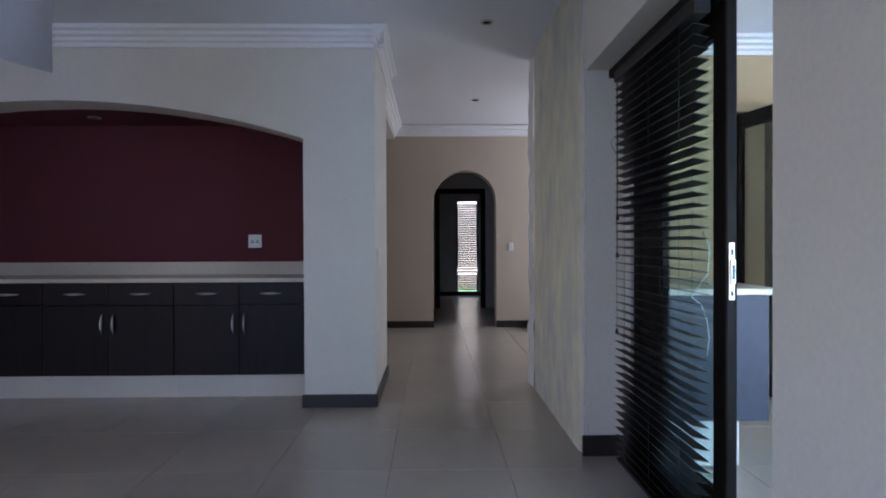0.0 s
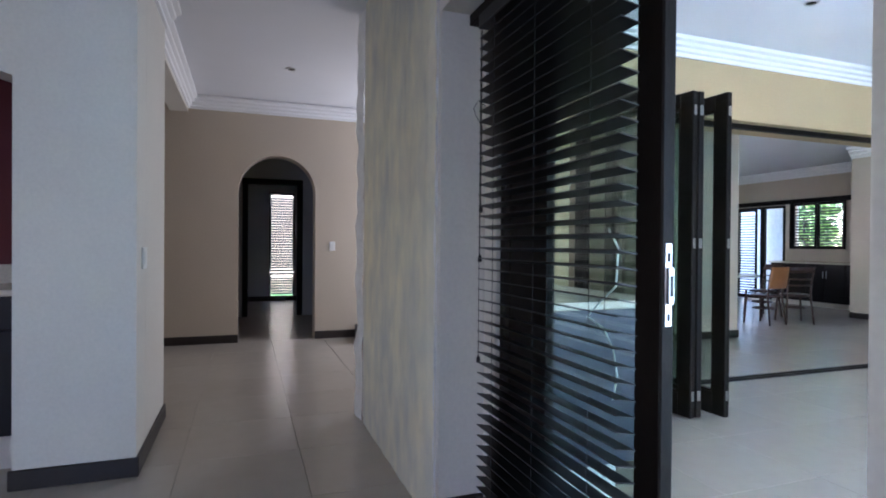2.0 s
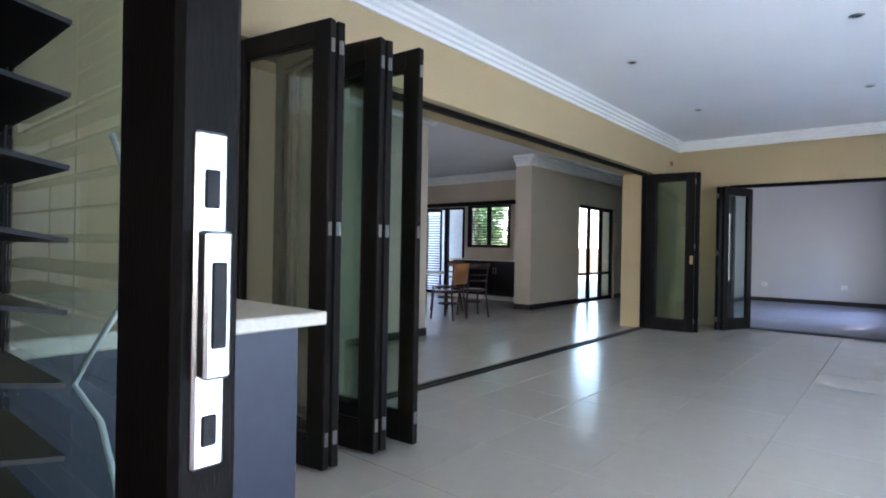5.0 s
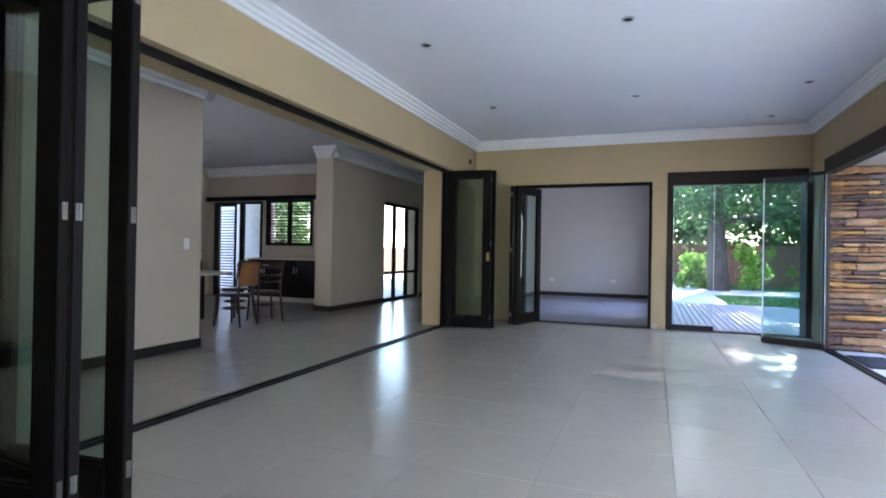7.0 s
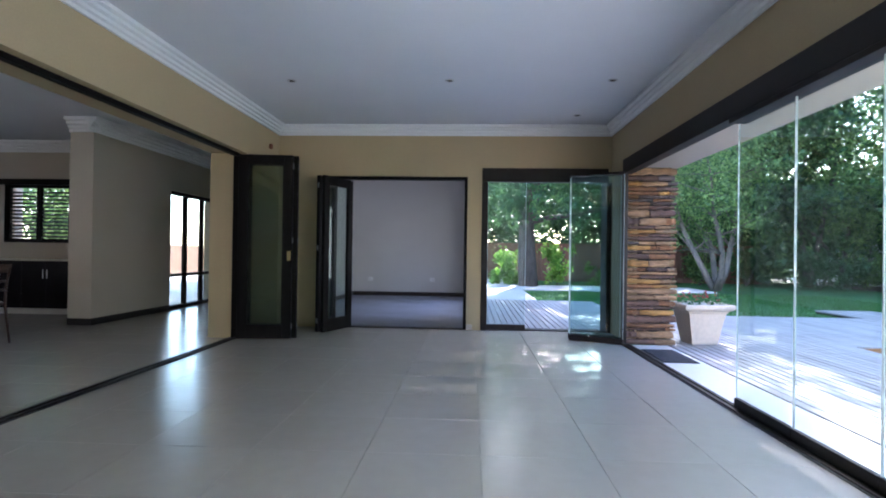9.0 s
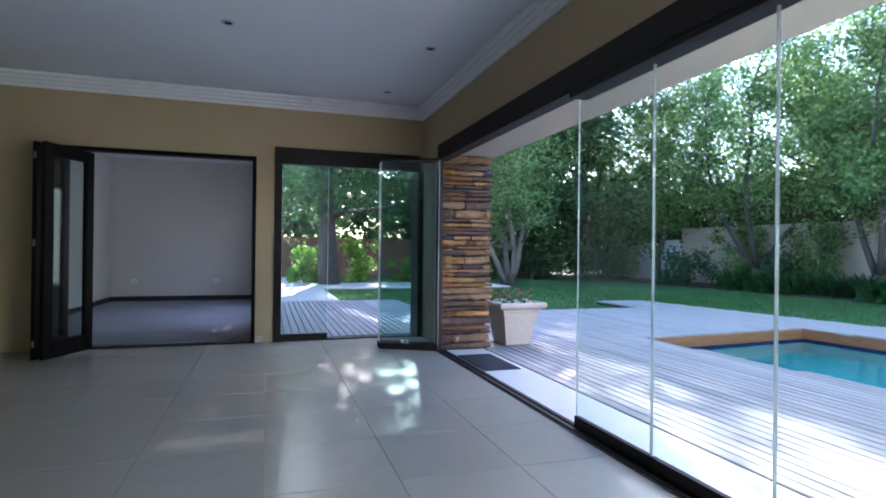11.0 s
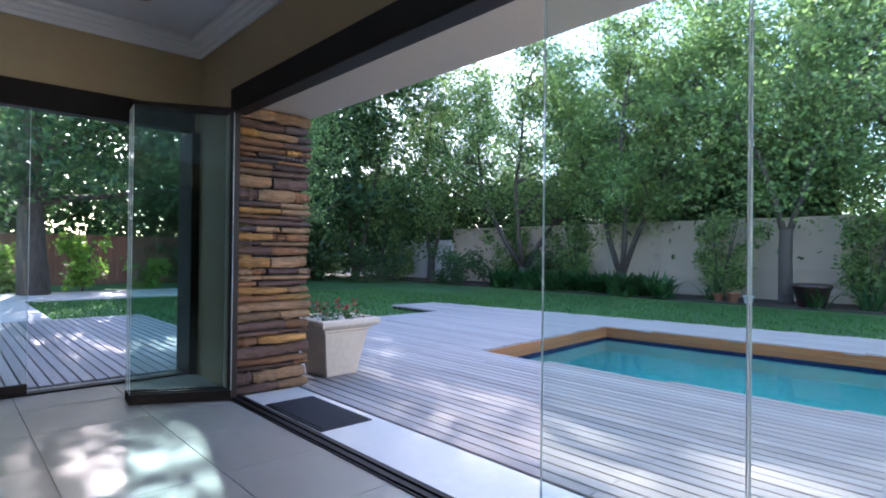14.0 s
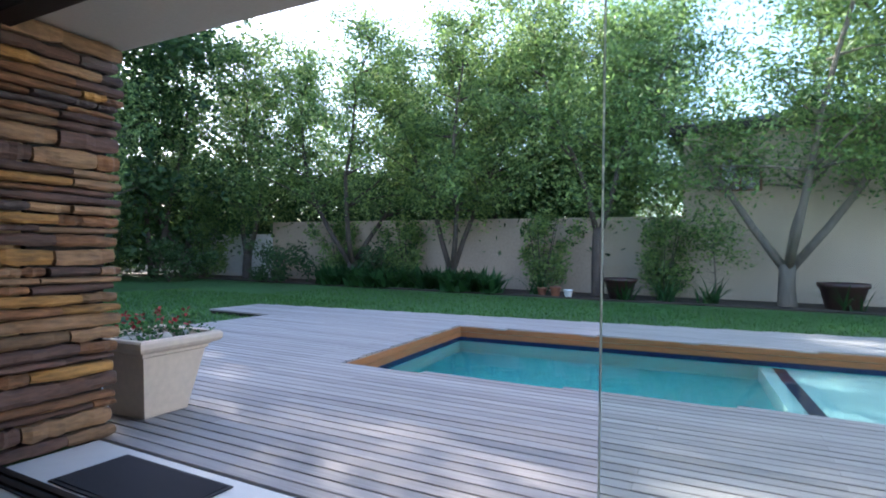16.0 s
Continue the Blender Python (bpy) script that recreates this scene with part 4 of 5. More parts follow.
c3 = tree("dark_tree", "leafy tree outside the kitchen", (16.8, 13.4, 0), 61, 5.5, 2.0, 0.6, 2, M_LEAF, M_BARK, clumps=90, leaves=9000, size=0.15, wide=0.07)
rng = random.Random(71)
bm = bmesh.new()
for _ in range(32000):
    x = rng.uniform(9.0, 34)
    z = 1.2 + 2.9 * rng.random() ** 1.2 + 0.6 * noise.noise((x * 0.5, 0, 0))
    leaf(bm, Vector((x, -16.3 + rng.gauss(0, 0.5), z)), rng, 0.27, 0.14)
for _ in range(16000):
    f = rng.random()
    x, y = 27 + 6 * f + rng.gauss(0, 0.8), -15 + 8.5 * f + rng.gauss(0, 0.8)
    leaf(bm, Vector((x, y, 0.3 + 4.6 * rng.random() + 0.6 * noise.noise((x * 0.6, y * 0.6, 0)))), rng, 0.26, 0.13)
for _ in range(22000):
    y = rng.uniform(-13, 9)
    leaf(bm, Vector((30.6 + rng.gauss(0, 0.4), y, 0.4 + 4.6 * rng.random() + 0.5 * noise.noise((y * 0.6, 3, 0)))), rng, 0.3, 0.16)
tagged(put("hedge", bm, M_LEAFD), "dark dense hedge behind the garden wall", "hedge", kind="stuff")


def shrub(name, label, at, seed, r, h, lm, n, size, wide, group=""):
    e = thing(name, label, "shrub", at, 0, group)
    rng = random.Random(seed)
    bm = bmesh.new()
    for k in range(6):
        a = rng.random() * 6.28
        add_tube(bm, [(0, 0, -0.1), (math.cos(a) * r * 0.4, math.sin(a) * r * 0.4, h * 0.5), (math.cos(a) * r * 0.7, math.sin(a) * r * 0.7, h * 0.9)], [0.025, 0.016, 0.006], 5)
    put("stems", bm, M_BARK, e)
    bm = bmesh.new()
    cs = [(Vector((rng.gauss(0, r * 0.5), rng.gauss(0, r * 0.5), h * rng.uniform(0.15, 0.95))), rng.uniform(0.12, 0.25) * max(r, 0.5)) for _ in range(22)]
    for _ in range(n):
        c, s = rng.choice(cs)
        q = c + Vector((rng.gauss(0, s), rng.gauss(0, s), rng.gauss(0, s)))
        if q.z > 0:
            leaf(bm, q, rng, size, wide)
    put("foliage", bm, lm, e)
    return e


def strap_plant(at, seed, n=60, h=0.6, w=0.05):
    e = thing("strap_leaf_plant", "clump of dark green arching strap leaves", "plant", at, 0, "bed plants")
    rng = random.Random(seed)
    bm = bmesh.new()
    for _ in range(n):
        a, L, out = rng.random() * 6.28, h * rng.uniform(0.7, 1.3), rng.uniform(0.35, 0.95)
        c, s = math.cos(a), math.sin(a)
        bx_, by_ = rng.gauss(0, 0.12), rng.gauss(0, 0.12)
        prev = None
        for i in range(5):
            f = i / 4
            x, y, z = bx_ + c * out * L * f, by_ + s * out * L * f, L * (f - 0.45 * f * f * out * 1.6)
            ww = w * (1 - f) * 0.5 + 0.003
            cur = [bm.verts.new((x - s * ww, y + c * ww, z)), bm.verts.new((x + s * ww, y - c * ww, z))]
            if prev:
                bm.faces.new((prev[0], prev[1], cur[1], cur[0]))
            prev = cur
    put("leaves", bm, M_LEAFS, e)
    return e


sp = [strap_plant((12.2, -13.0, -0.05), 1, 60, 0.85, 0.19), strap_plant((13.0, -13.1, -0.05), 2, 60, 0.75, 0.17), strap_plant((8.6, -13.1, -0.05), 3, 40, 0.8, 0.05)]
rng = random.Random(8)
for i in range(30):
    x = 12.7 + i * 0.2
    copy_thing(sp[i % 2], pose(x, -13.25 + rng.uniform(-0.35, 0.3), -0.05, 0, 0, rng.uniform(0, 360)))
for x in (10.9, 7.6, 6.6, 3.9, 2.6, 20.6, 21.5):
    copy_thing(sp[2], pose(x, -13.4, -0.05, 0, 0, x * 77))
bs = shrub("round_shrub", "small upright leafy shrub in the bed", (11.0, -13.9, 0), 1, 0.7, 2.3, M_LEAF, 3600, 0.13, 0.055, "bed shrubs")
for x, y, rz in ((7.75, -14.2, 50), (15.8, -14.3, 170), (18.6, -14.4, 230), (24.0, -13.0, 20), (26.0, -10.5, 90), (25.5, -7.5, 140)):
    copy_thing(bs, pose(x, y, -0.1, 0, 0, rz))
br = shrub("bright_shrub", "sunlit yellow-green shrub at the old tree's foot", (22.9, -1.2, 0), 5, 0.42, 1.5, M_LEAFB, 1200, 0.16, 0.09, "sunlit shrubs")
copy_thing(br, pose(23.2, 0.62, -0.3, 0, 0, 80))
copy_thing(br, pose(24.2, -3.2, -0.7, 0, 0, 180))
hd = shrub("dark_shrub", "dark low shrub by the garden wall", (20.4, -13.0, 0), 9, 1.0, 1.4, M_LEAFD, 1700, 0.14, 0.07, "dark shrubs")
for x, y, rz in ((23.4, -11.0, 60), (16.6, -14.0, 120), (25.2, -9.2, 200), (26.4, -5.2, 10)):
    copy_thing(hd, pose(x, y, 0, 0, 0, rz))


def pot(name, label, at, r, h, m):
    e = thing(name, label, "pot", at, 0, "garden pots")
    bm = bmesh.new()
    add_lathe(bm, ((r * 0.62, 0), (r * 0.66, 0.01), (r * 0.9, h * 0.8), (r, h * 0.84), (r, h), (r * 0.9, h), (r * 0.85, h * 0.86)), 20)
    put("bowl", bm, m, e, True)
    return e


pot("garden_pot", "dark maroon glazed garden pot", (8.7, -13.3, -0.06), 0.42, 0.55, M_DPOT)
pot("garden_pot", "dark brown wide garden pot", (3.95, -13.6, -0.06), 0.5, 0.6, M_DPOT)
pot("garden_pot", "small terracotta garden pot", (10.35, -13.1, -0.06), 0.16, 0.26, M_TERRA)
pot("garden_pot", "small terracotta garden pot", (10.75, -13.2, -0.06), 0.14, 0.22, M_TERRA)
pot("garden_pot", "small white garden pot", (10.0, -13.1, -0.06), 0.13, 0.2, M_PLAST)

# ---- lounge: niche cabinets, sockets ----


def handle(parent, x, y, z, upright):
    bm = bmesh.new()
    pts = []
    for i in range(9):
        f = i / 8 - 0.5
        out = 0.028 * math.cos(f * 2.6)
        pts.append((x, y - out, z + f * 0.16) if upright else (x + f * 0.17, y - out, z))
    add_tube(bm, pts, [0.003 + 0.007 * math.sin(math.pi * i / 8) for i in range(9)], 8)
    return tagged(put("handle", bm, M_STEEL, parent, True), "brushed steel bow handle")


structure(box("niche_filler", -4.92, -4.43, 4.71, 5.2, 0.18, 0.935, M_CAB, None, 0.003), "dark espresso filler panel in the niche", "panel")
structure(box("niche_filler_end", -1.288, -1.222, 4.711, 5.2, 0.0, 0.935, M_CAB, None, 0.003), "dark espresso filler panel in the niche", "panel")
for i in range(3):
    x0 = -4.428 + i * 1.0465
    e = thing("niche_cabinet", "dark espresso base cabinet with two doors, two drawers and steel handles", "cabinet", (x0, 4.70, 0), 0, "niche cabinets")
    box("body", 0.002, 1.044, 0.03, 0.56, 0.18, 0.935, M_CAB, e, 0.002)
    box("plinth", 0.0, 1.046, 0.05, 0.09, 0.0, 0.18, M_WHITE, e, 0.0)
    for k in range(2):
        a = 0.003 + k * 0.5215
        box("drawer_front", a, a + 0.518, 0.01, 0.03, 0.755, 0.93, M_CAB, e, 0.003)
        box("door_front", a, a + 0.518, 0.01, 0.03, 0.185, 0.75, M_CAB, e, 0.003)
        handle(e, a + 0.259, 0.01, 0.845, False)
        handle(e, 0.523 + (-0.045 if k == 0 else 0.045), 0.01, 0.60, True)
ct = thing("niche_counter", "cream stone counter top with upstand in the niche", "counter top", (-4.92, 4.68, 0.935))
box("slab", 0.0, 3.70, 0.0, 0.58, 0.0, 0.035, M_TOP, ct, 0.004)
box("upstand", 0.0, 3.70, 0.572, 0.598, 0.035, 0.15, M_TOP, ct, 0.002)


def wall_plate(name, label, at, rz, w, h, marks):
    e = thing(name, label, "socket" if "socket" in name else "switch", at, rz, "wall plates")
    box("plate", -w / 2, w / 2, -0.01, 0, -h / 2, h / 2, M_PLAST, e, 0.003)
    if marks == "socket":
        part_boxes("socket_holes", [(x - 0.005, x + 0.005, -0.0115, -0.009, z - 0.005, z + 0.005) for x, z in ((-0.03, -0.01), (-0.015, -0.01), (-0.022, 0.008), (0.03, -0.01), (0.015, -0.01), (0.022, 0.008))], M_BLACK, e, 0)
    else:
        part_boxes("rocker", [(-w * 0.28, -0.002, -0.014, -0.009, -h * 0.3, h * 0.3), (0.002, w * 0.28, -0.014, -0.009, -h * 0.3, h * 0.3)], M_PLAST, e, 0.002)
    return e


wall_plate("wall_socket", "white plastic double wall socket on the burgundy wall", (-1.86, 5.279, 1.27), 0, 0.12, 0.12, "socket")
wall_plate("wall_switch", "white plastic light switch on the hall wall", (0.92, 8.399, 1.2), 0, 0.075, 0.12, "switch")
wall_plate("wall_switch", "white plastic light switch panel on the pillar", (-0.679, 4.62, 1.14), 90, 0.12, 0.12, "switch")
wall_plate("wall_switch", "white plastic light switch on the dining wall", (5.97, 6.849, 1.16), 0, 0.075, 0.12, "switch")
wall_plate("wall_socket", "white plastic wall socket low on the side-room wall", (16.299, 3.0, 0.42), -90, 0.12, 0.09, "socket")
wall_plate("wall_socket", "white plastic wall socket low on the side-room wall", (16.299, 4.6, 0.42), -90, 0.12, 0.09, "socket")
tapo = thing("bar_tap", "small chrome tap at the end of the niche counter", "tap", (-1.30, 4.93, 0.97))
tube("spout", [(0, 0, 0), (0, 0, 0.09), (-0.01, -0.01, 0.115), (-0.05, -0.03, 0.12), (-0.075, -0.04, 0.10)], 0.011, M_STEEL, tapo)
al = thing("alarm_sensor", "small dark alarm sensor high on the khaki wall", "sensor", (9.9, 4.898, 2.6))
box("case", -0.03, 0.03, -0.04, 0, -0.035, 0.035, M_TERRA, al, 0.008)

# curtain pelmet edge by the lounge window
cu = thing("roman_blind", "pale fabric blind hanging low in the lounge", "blind", (-1.52, 2.05, 0))
bm = bmesh.new()
rows = []
for i in range(13):
    f = i / 12
    x, y = -0.9 + 0.9 * f, 0.12 * math.sin(f * 7)
    rows.append([bm.verts.new((x, y, z)) for z in (2.858, 2.1, 1.85 + 0.05 * math.sin(f * 4))])
for a, b in zip(rows, rows[1:]):
    for k in range(2):
        bm.faces.new((a[k], b[k], b[k + 1], a[k + 1]))
g = bmesh.ops.solidify(bm, geom=bm.faces[:], thickness=0.01)
put("fabric", bm, M_CORN, cu, True)

# downlights
bm = bmesh.new()
add_lathe(bm, ((0.052, 0.0), (0.05, -0.006), (0.036, -0.008), (0.034, 0.001), (0.034, 0.004)), 20)
d0 = None
for x, y, z in ((5.95, 2.28, H), (8.2, 2.28, H), (5.95, 4.02, H), (8.2, 4.02, H), (8.2, 0.53, H), (5.95, 0.53, H), (9.7, 0.62, H), (3.7, 2.28, H), (3.7, 4.02, H), (0.16, 4.27, 2.86), (0.28, 6.95, H), (7.4, 8.4, H), (8.9, 9.4, H),
                (-3.1, 4.95, 2.32), (-2.25, 4.95, 2.32)):
    if d0 is None:
        d0 = thing("downlight", "small round recessed ceiling downlight with steel rim, unlit", "downlight", (x, y, z - 0.001), 0, "downlights")
        put("rim", bm, M_STEEL, d0, True)
        bm = bmesh.new()
        add_lathe(bm, ((0.033, -0.004), (0.02, -0.0055), (0.004, -0.006)), 16)
        put("lamp", bm, M_DL, d0, True)
    else:
        copy_thing(d0, pose(x, y, z - 0.001))

# ---- passage window, kitchen ----


def shutter(axis, a0, a1, b, z0, z1, label, pitch=0.06, tilt=35, group="louvred shutters"):
    """A louvred shutter in a dark frame, standing across axis at b."""
    e = thing("louvred_shutter", label, "shutter", (a0, b, z0) if axis == "x" else (b, a0, z0), 0 if axis == "x" else 90, group)
    w, h = a1 - a0, z1 - z0
    for x in (0, w - 0.04):
        box("stile", x, x + 0.04, -0.02, 0.02, 0, h, M_FRAME, e, 0.002)
    box("rail", 0.04, w - 0.04, -0.02, 0.02, 0, 0.05, M_FRAME, e, 0.002)
    box("rail", 0.04, w - 0.04, -0.02, 0.02, h - 0.05, h, M_FRAME, e, 0.002)
    bm = bmesh.new()
    add_box(bm, 0.04, w - 0.04, -0.025, 0.025, -0.003, 0.003)
    first = put("louvre", bm, M_BLIND, e)
    n = int((h - 0.12) / pitch)
    for i in range(n):
        s = first if i == 0 else new("louvre", first.data)
        s.parent = e
        s.matrix_basis = pose(0, 0, 0.09 + i * pitch, tilt, 0, 0)
    return e


shutter("x", 0.33, 0.86, 13.52, 0.62, 2.32, "black slatted blind over the narrow passage window", 0.055, 66)
shutter("x", 0.33, 0.86, 13.52, 0.06, 0.6, "black slatted blind over the lower passage window", 0.055, 66)
shutter("y", 9.10, 9.67, 11.62, 1.22, 2.22, "dark louvred window shutter", 0.065, -36)
shutter("y", 9.69, 10.26, 11.62, 1.22, 2.22, "dark louvred window shutter", 0.065, -36)
shutter("y", 11.15, 11.72, 11.58, 0.02, 2.15, "dark louvred door shutter", 0.065, -30)
for k, (p, q, z0, z1) in enumerate(((9.06, 10.3, 1.2, 2.26), (10.42, 11.8, 0.0, 2.2))):
    e = thing("window_%d" % (k + 1), "dark stained timber window frame in the kitchen", "window frame", kind="structure")
    part_boxes("frame", [(11.57, 11.70, p, p + 0.045, z0, z1), (11.57, 11.70, q - 0.045, q, z0, z1), (11.57, 11.70, p, q, z1 - 0.045, z1), (11.57, 11.70, p, q, z0, z0 + 0.03)], M_FRAME, e)
    if k:
        part_boxes("mullion", [(11.58, 11.66, 10.95, 11.06, 0, 2.15)], M_FRAME, e)
box_head = structure(box("trim_pelmet", 11.5, 11.57, 8.9, 12.0, 2.22, 2.32, M_FRAME, None, 0.004), "dark timber pelmet above the kitchen windows", "trim")
for i in range(3):
    e = thing("kitchen_cabinet", "dark espresso kitchen base cabinet", "cabinet", (11.05, 7.86 + i * 0.83, 0), 0, "kitchen cabinets")
    box("body", 0.02, 0.53, 0.004, 0.826, 0.1, 0.89, M_CAB, e, 0.003)
    box("plinth", 0.06, 0.1, 0.004, 0.826, 0, 0.1, M_WHITE, e, 0)
    for k in range(2):
        box("door_front", 0.0, 0.02, 0.006 + k * 0.411, 0.411 + k * 0.411, 0.105, 0.885, M_CAB, e, 0.003)
        box("handle", -0.02, -0.005, 0.37 + k * 0.07, 0.382 + k * 0.07, 0.6, 0.75, M_STEEL, e, 0.003)
e = thing("kitchen_worktop", "cream stone kitchen worktop", "worktop", (11.0, 7.86, 0.892))
box("slab", 0, 0.595, 0, 2.5, 0, 0.035, M_TOP, e, 0.004)
e = thing("kitchen_splashback", "tan tiled splashback under the kitchen window", "splashback", (11.58, 7.86, 0.93), kind="structure")
box("panel", 0, 0.016, 0, 2.5, 0, 0.27, M_SOFFIT, e, 0)

e = thing("breakfast_table", "cream stone breakfast counter on a dark base", "table", (7.75, 8.55, 0))
bm = bmesh.new()
pr = [(0.55 * math.cos(a), 0.55 * math.sin(a)) for a in [math.pi * i / 14 - math.pi for i in range(15)]]
pr = [(x, y - 0.0) for x, y in pr] + [(0.55, 1.7), (-0.55, 1.7)]
lo, hi = [bm.verts.new((x, y, 0.72)) for x, y in pr], [bm.verts.new((x, y, 0.755)) for x, y in pr]
bm.faces.new(lo[::-1])
bm.faces.new(hi)
for i in range(len(pr)):
    j = (i + 1) % len(pr)
    bm.faces.new((lo[i], lo[j], hi[j], hi[i]))
put("top", bm, M_TOP, e)
box("pedestal", -0.35, 0.35, 0.1, 1.7, 0, 0.72, M_CAB, e, 0.01)
e = thing("kitchen_island", "kitchen island with cream raised counter and dark base", "island", (8.35, 9.85, 0))
box("base", -1.2, 0.9, 0, 0.7, 0, 0.88, M_CAB, e, 0.004)
box("top", -1.25, 0.95, -0.05, 0.75, 0.88, 0.92, M_TOP, e, 0.004)
box("upstand", 0.5, 0.9, 0.0, 0.35, 0.92, 1.04, M_PLAST, e, 0.01)
tube("tap", [(0.1, 0.5, 0.92), (0.1, 0.5, 1.18), (0.1, 0.46, 1.24), (0.1, 0.36, 1.25), (0.1, 0.32, 1.2)], 0.012, M_STEEL, e)


def chair(at, rz, back, label):
    e = thing("dining_chair", label, "chair", at, rz, "dining chairs")
    for sx in (-1, 1):
        tube("leg", [(sx * 0.2, -0.2, 0), (sx * 0.17, -0.18, 0.45)], [0.013, 0.018], M_CHAIR, e)
        tube("leg", [(sx * 0.2, 0.24, 0), (sx * 0.17, 0.18, 0.45), (sx * 0.17, 0.2, 0.65), (sx * 0.19, 0.26, 0.9)], [0.013, 0.018, 0.016, 0.014], M_CHAIR, e)
    bm = bmesh.new()
    add_lathe(bm, ((0.19, 0.43), (0.215, 0.44), (0.215, 0.46), (0.19, 0.472), (0.1, 0.466)), 24)
    put("seat", bm, M_CHAIR, e, True)
    bm = bmesh.new()
    add_lathe(bm, ((0.17, 0.24), (0.178, 0.25), (0.17, 0.26), (0.162, 0.25), (0.168, 0.242)), 24)
    put("stretcher_ring", bm, M_CHAIR, e, True)
    bm = bmesh.new()
    rows = []
    z0 = 0.58 if back is M_TAN else 0.82
    for i in range(9):
        f = i / 8 - 0.5
        y = 0.225 + 0.05 * math.cos(f * 2.6)
        rows.append([bm.verts.new((f * 0.40, yy, z)) for yy, z in ((y - 0.03, z0), (y + 0.02, 0.92), (y + 0.045, 0.92), (y - 0.005, z0))])
    for a, b in zip(rows, rows[1:]):
        for k in range(4):
            bm.faces.new((a[k], b[k], b[(k + 1) % 4], a[(k + 1) % 4]))
    bm.faces.new(rows[0])
    bm.faces.new(rows[-1][::-1])
    bmesh.ops.recalc_face_normals(bm, faces=bm.faces)
    put("backrest", bm, back, e, True)
    if back is not M_TAN:
        for z in (0.62, 0.72):
            tube("back_slat", [(-0.17, 0.205, z), (0, 0.25, z), (0.17, 0.205, z)], 0.013, M_CHAIR, e)
    return e


chair((7.75, 7.75, 0), 185, M_TAN, "dark bentwood dining chair with a tan leather back")
chair((8.35, 7.7, 0), 150, M_CHAIR, "dark bentwood dining chair with slatted back")
chair((8.6, 8.5, 0), 265, M_CHAIR, "dark bentwood dining chair with slatted back")

# side-lobby glazed door, with what stands outside
gd = thing("window_3", "dark framed glazed double door to the yard", "window frame", kind="structure")
part_boxes("frame", [(12.0, 12.06, 7.55, 7.63, 0, 2.2), (13.89, 13.95, 7.55, 7.63, 0, 2.2), (12.06, 13.89, 7.55, 7.63, 2.13, 2.2), (12.06, 13.89, 7.55, 7.63, 0.0, 0.07), (12.06, 13.89, 7.55, 7.63, 0.6, 0.66),
                     (12.62, 12.69, 7.55, 7.63, 0.07, 2.13), (13.27, 13.34, 7.55, 7.63, 0.07, 2.13)], M_FRAME, gd)
box("pane", 12.06, 13.89, 7.585, 7.592, 0.07, 2.13, M_GLASS, gd, 0)
structure(box("pavement_yard", 11.8, 30, 7.85, 30, -0.12, -0.02, M_PAVE, None, 0.01), "pale yard paving", "paving")
structure(box("wall_yard", 12.5, 12.8, 11.0, 14.5, -0.1, 2.6, M_GWALLW, None, 0.01), "white yard wall outside the kitchen door", "wall")
structure(box("wall_yard_far", 16.5, 30, 15.0, 15.3, -0.1, 1.3, M_FENCE, None, 0.01), "red-brown yard wall", "wall")
ch = thing("garden_chair", "teal plastic garden chair in the yard", "chair", (14.6, 9.6, -0.02), 200)
box("seat", -0.25, 0.25, -0.25, 0.25, 0.38, 0.42, M_TEAL, ch, 0.01)
box("back", -0.25, 0.25, 0.22, 0.27, 0.42, 0.85, M_TEAL, ch, 0.015)
for sx in (-0.23, 0.19):
    for sy in (-0.23, 0.2):
        box("leg", sx, sx + 0.04, sy, sy + 0.04, 0, 0.38, M_TEAL, ch, 0.005)
# made-up backdrop, gives the passage window a pale, bright outside
structure(box("backdrop_passage", -6, 8, 16.5, 16.8, -0.1, 4.5, M_GWALL, None, 0.01), "plain backdrop added beyond the passage window in place of sky", "wall")
st = structure(box("stair_step", 1.22, 3.1, 7.9, 8.38, 0, 0.17, M_SKIRT, None, 0.005), "dark bottom stair step in the hall", "step")

# ---- many small pieces last: pillar stones, deck boards, floor tiles ----
pil = thing("stone_pillar", "pillar clad in rough split ledgestone, rust, ochre and plum", "pillar", kind="structure")
rng = random.Random(17)


def stone_mesh(seed):
    r = random.Random(seed)
    bm = bmesh.new()
    nx = 5
    rings = []
    for i in range(nx + 1):
        u = i / nx - 0.5
        a, b = 0.5 + r.uniform(-0.12, 0.05), -0.5 + r.uniform(-0.05, 0.12)
        if i in (0, nx):
            a, b, = a * 0.85, b * 0.85
        f = r.uniform(-0.25, 0.25)
        rings.append([bm.verts.new(p) for p in ((1, u, b), (-0.2 + f, u, b * 0.95), (-0.45 + f, u, b * 0.4), (-0.4 + f, u, a * 0.5), (-0.15 + f, u, a * 0.97), (1, u, a))])
    for p, q in zip(rings, rings[1:]):
        for k in range(5):
            bm.faces.new((p[k], p[k + 1], q[k + 1], q[k]))
    bm.faces.new(rings[0][::-1])
    bm.faces.new(rings[-1])
    bmesh.ops.recalc_face_normals(bm, faces=bm.faces)
    me = bpy.data.meshes.new("stone")
    bm.to_mesh(me)
    bm.free()
    me.materials.append(M_STONES[seed % 5])
    return me


STONE = [stone_mesh(s) for s in range(20)]
z = 0.0
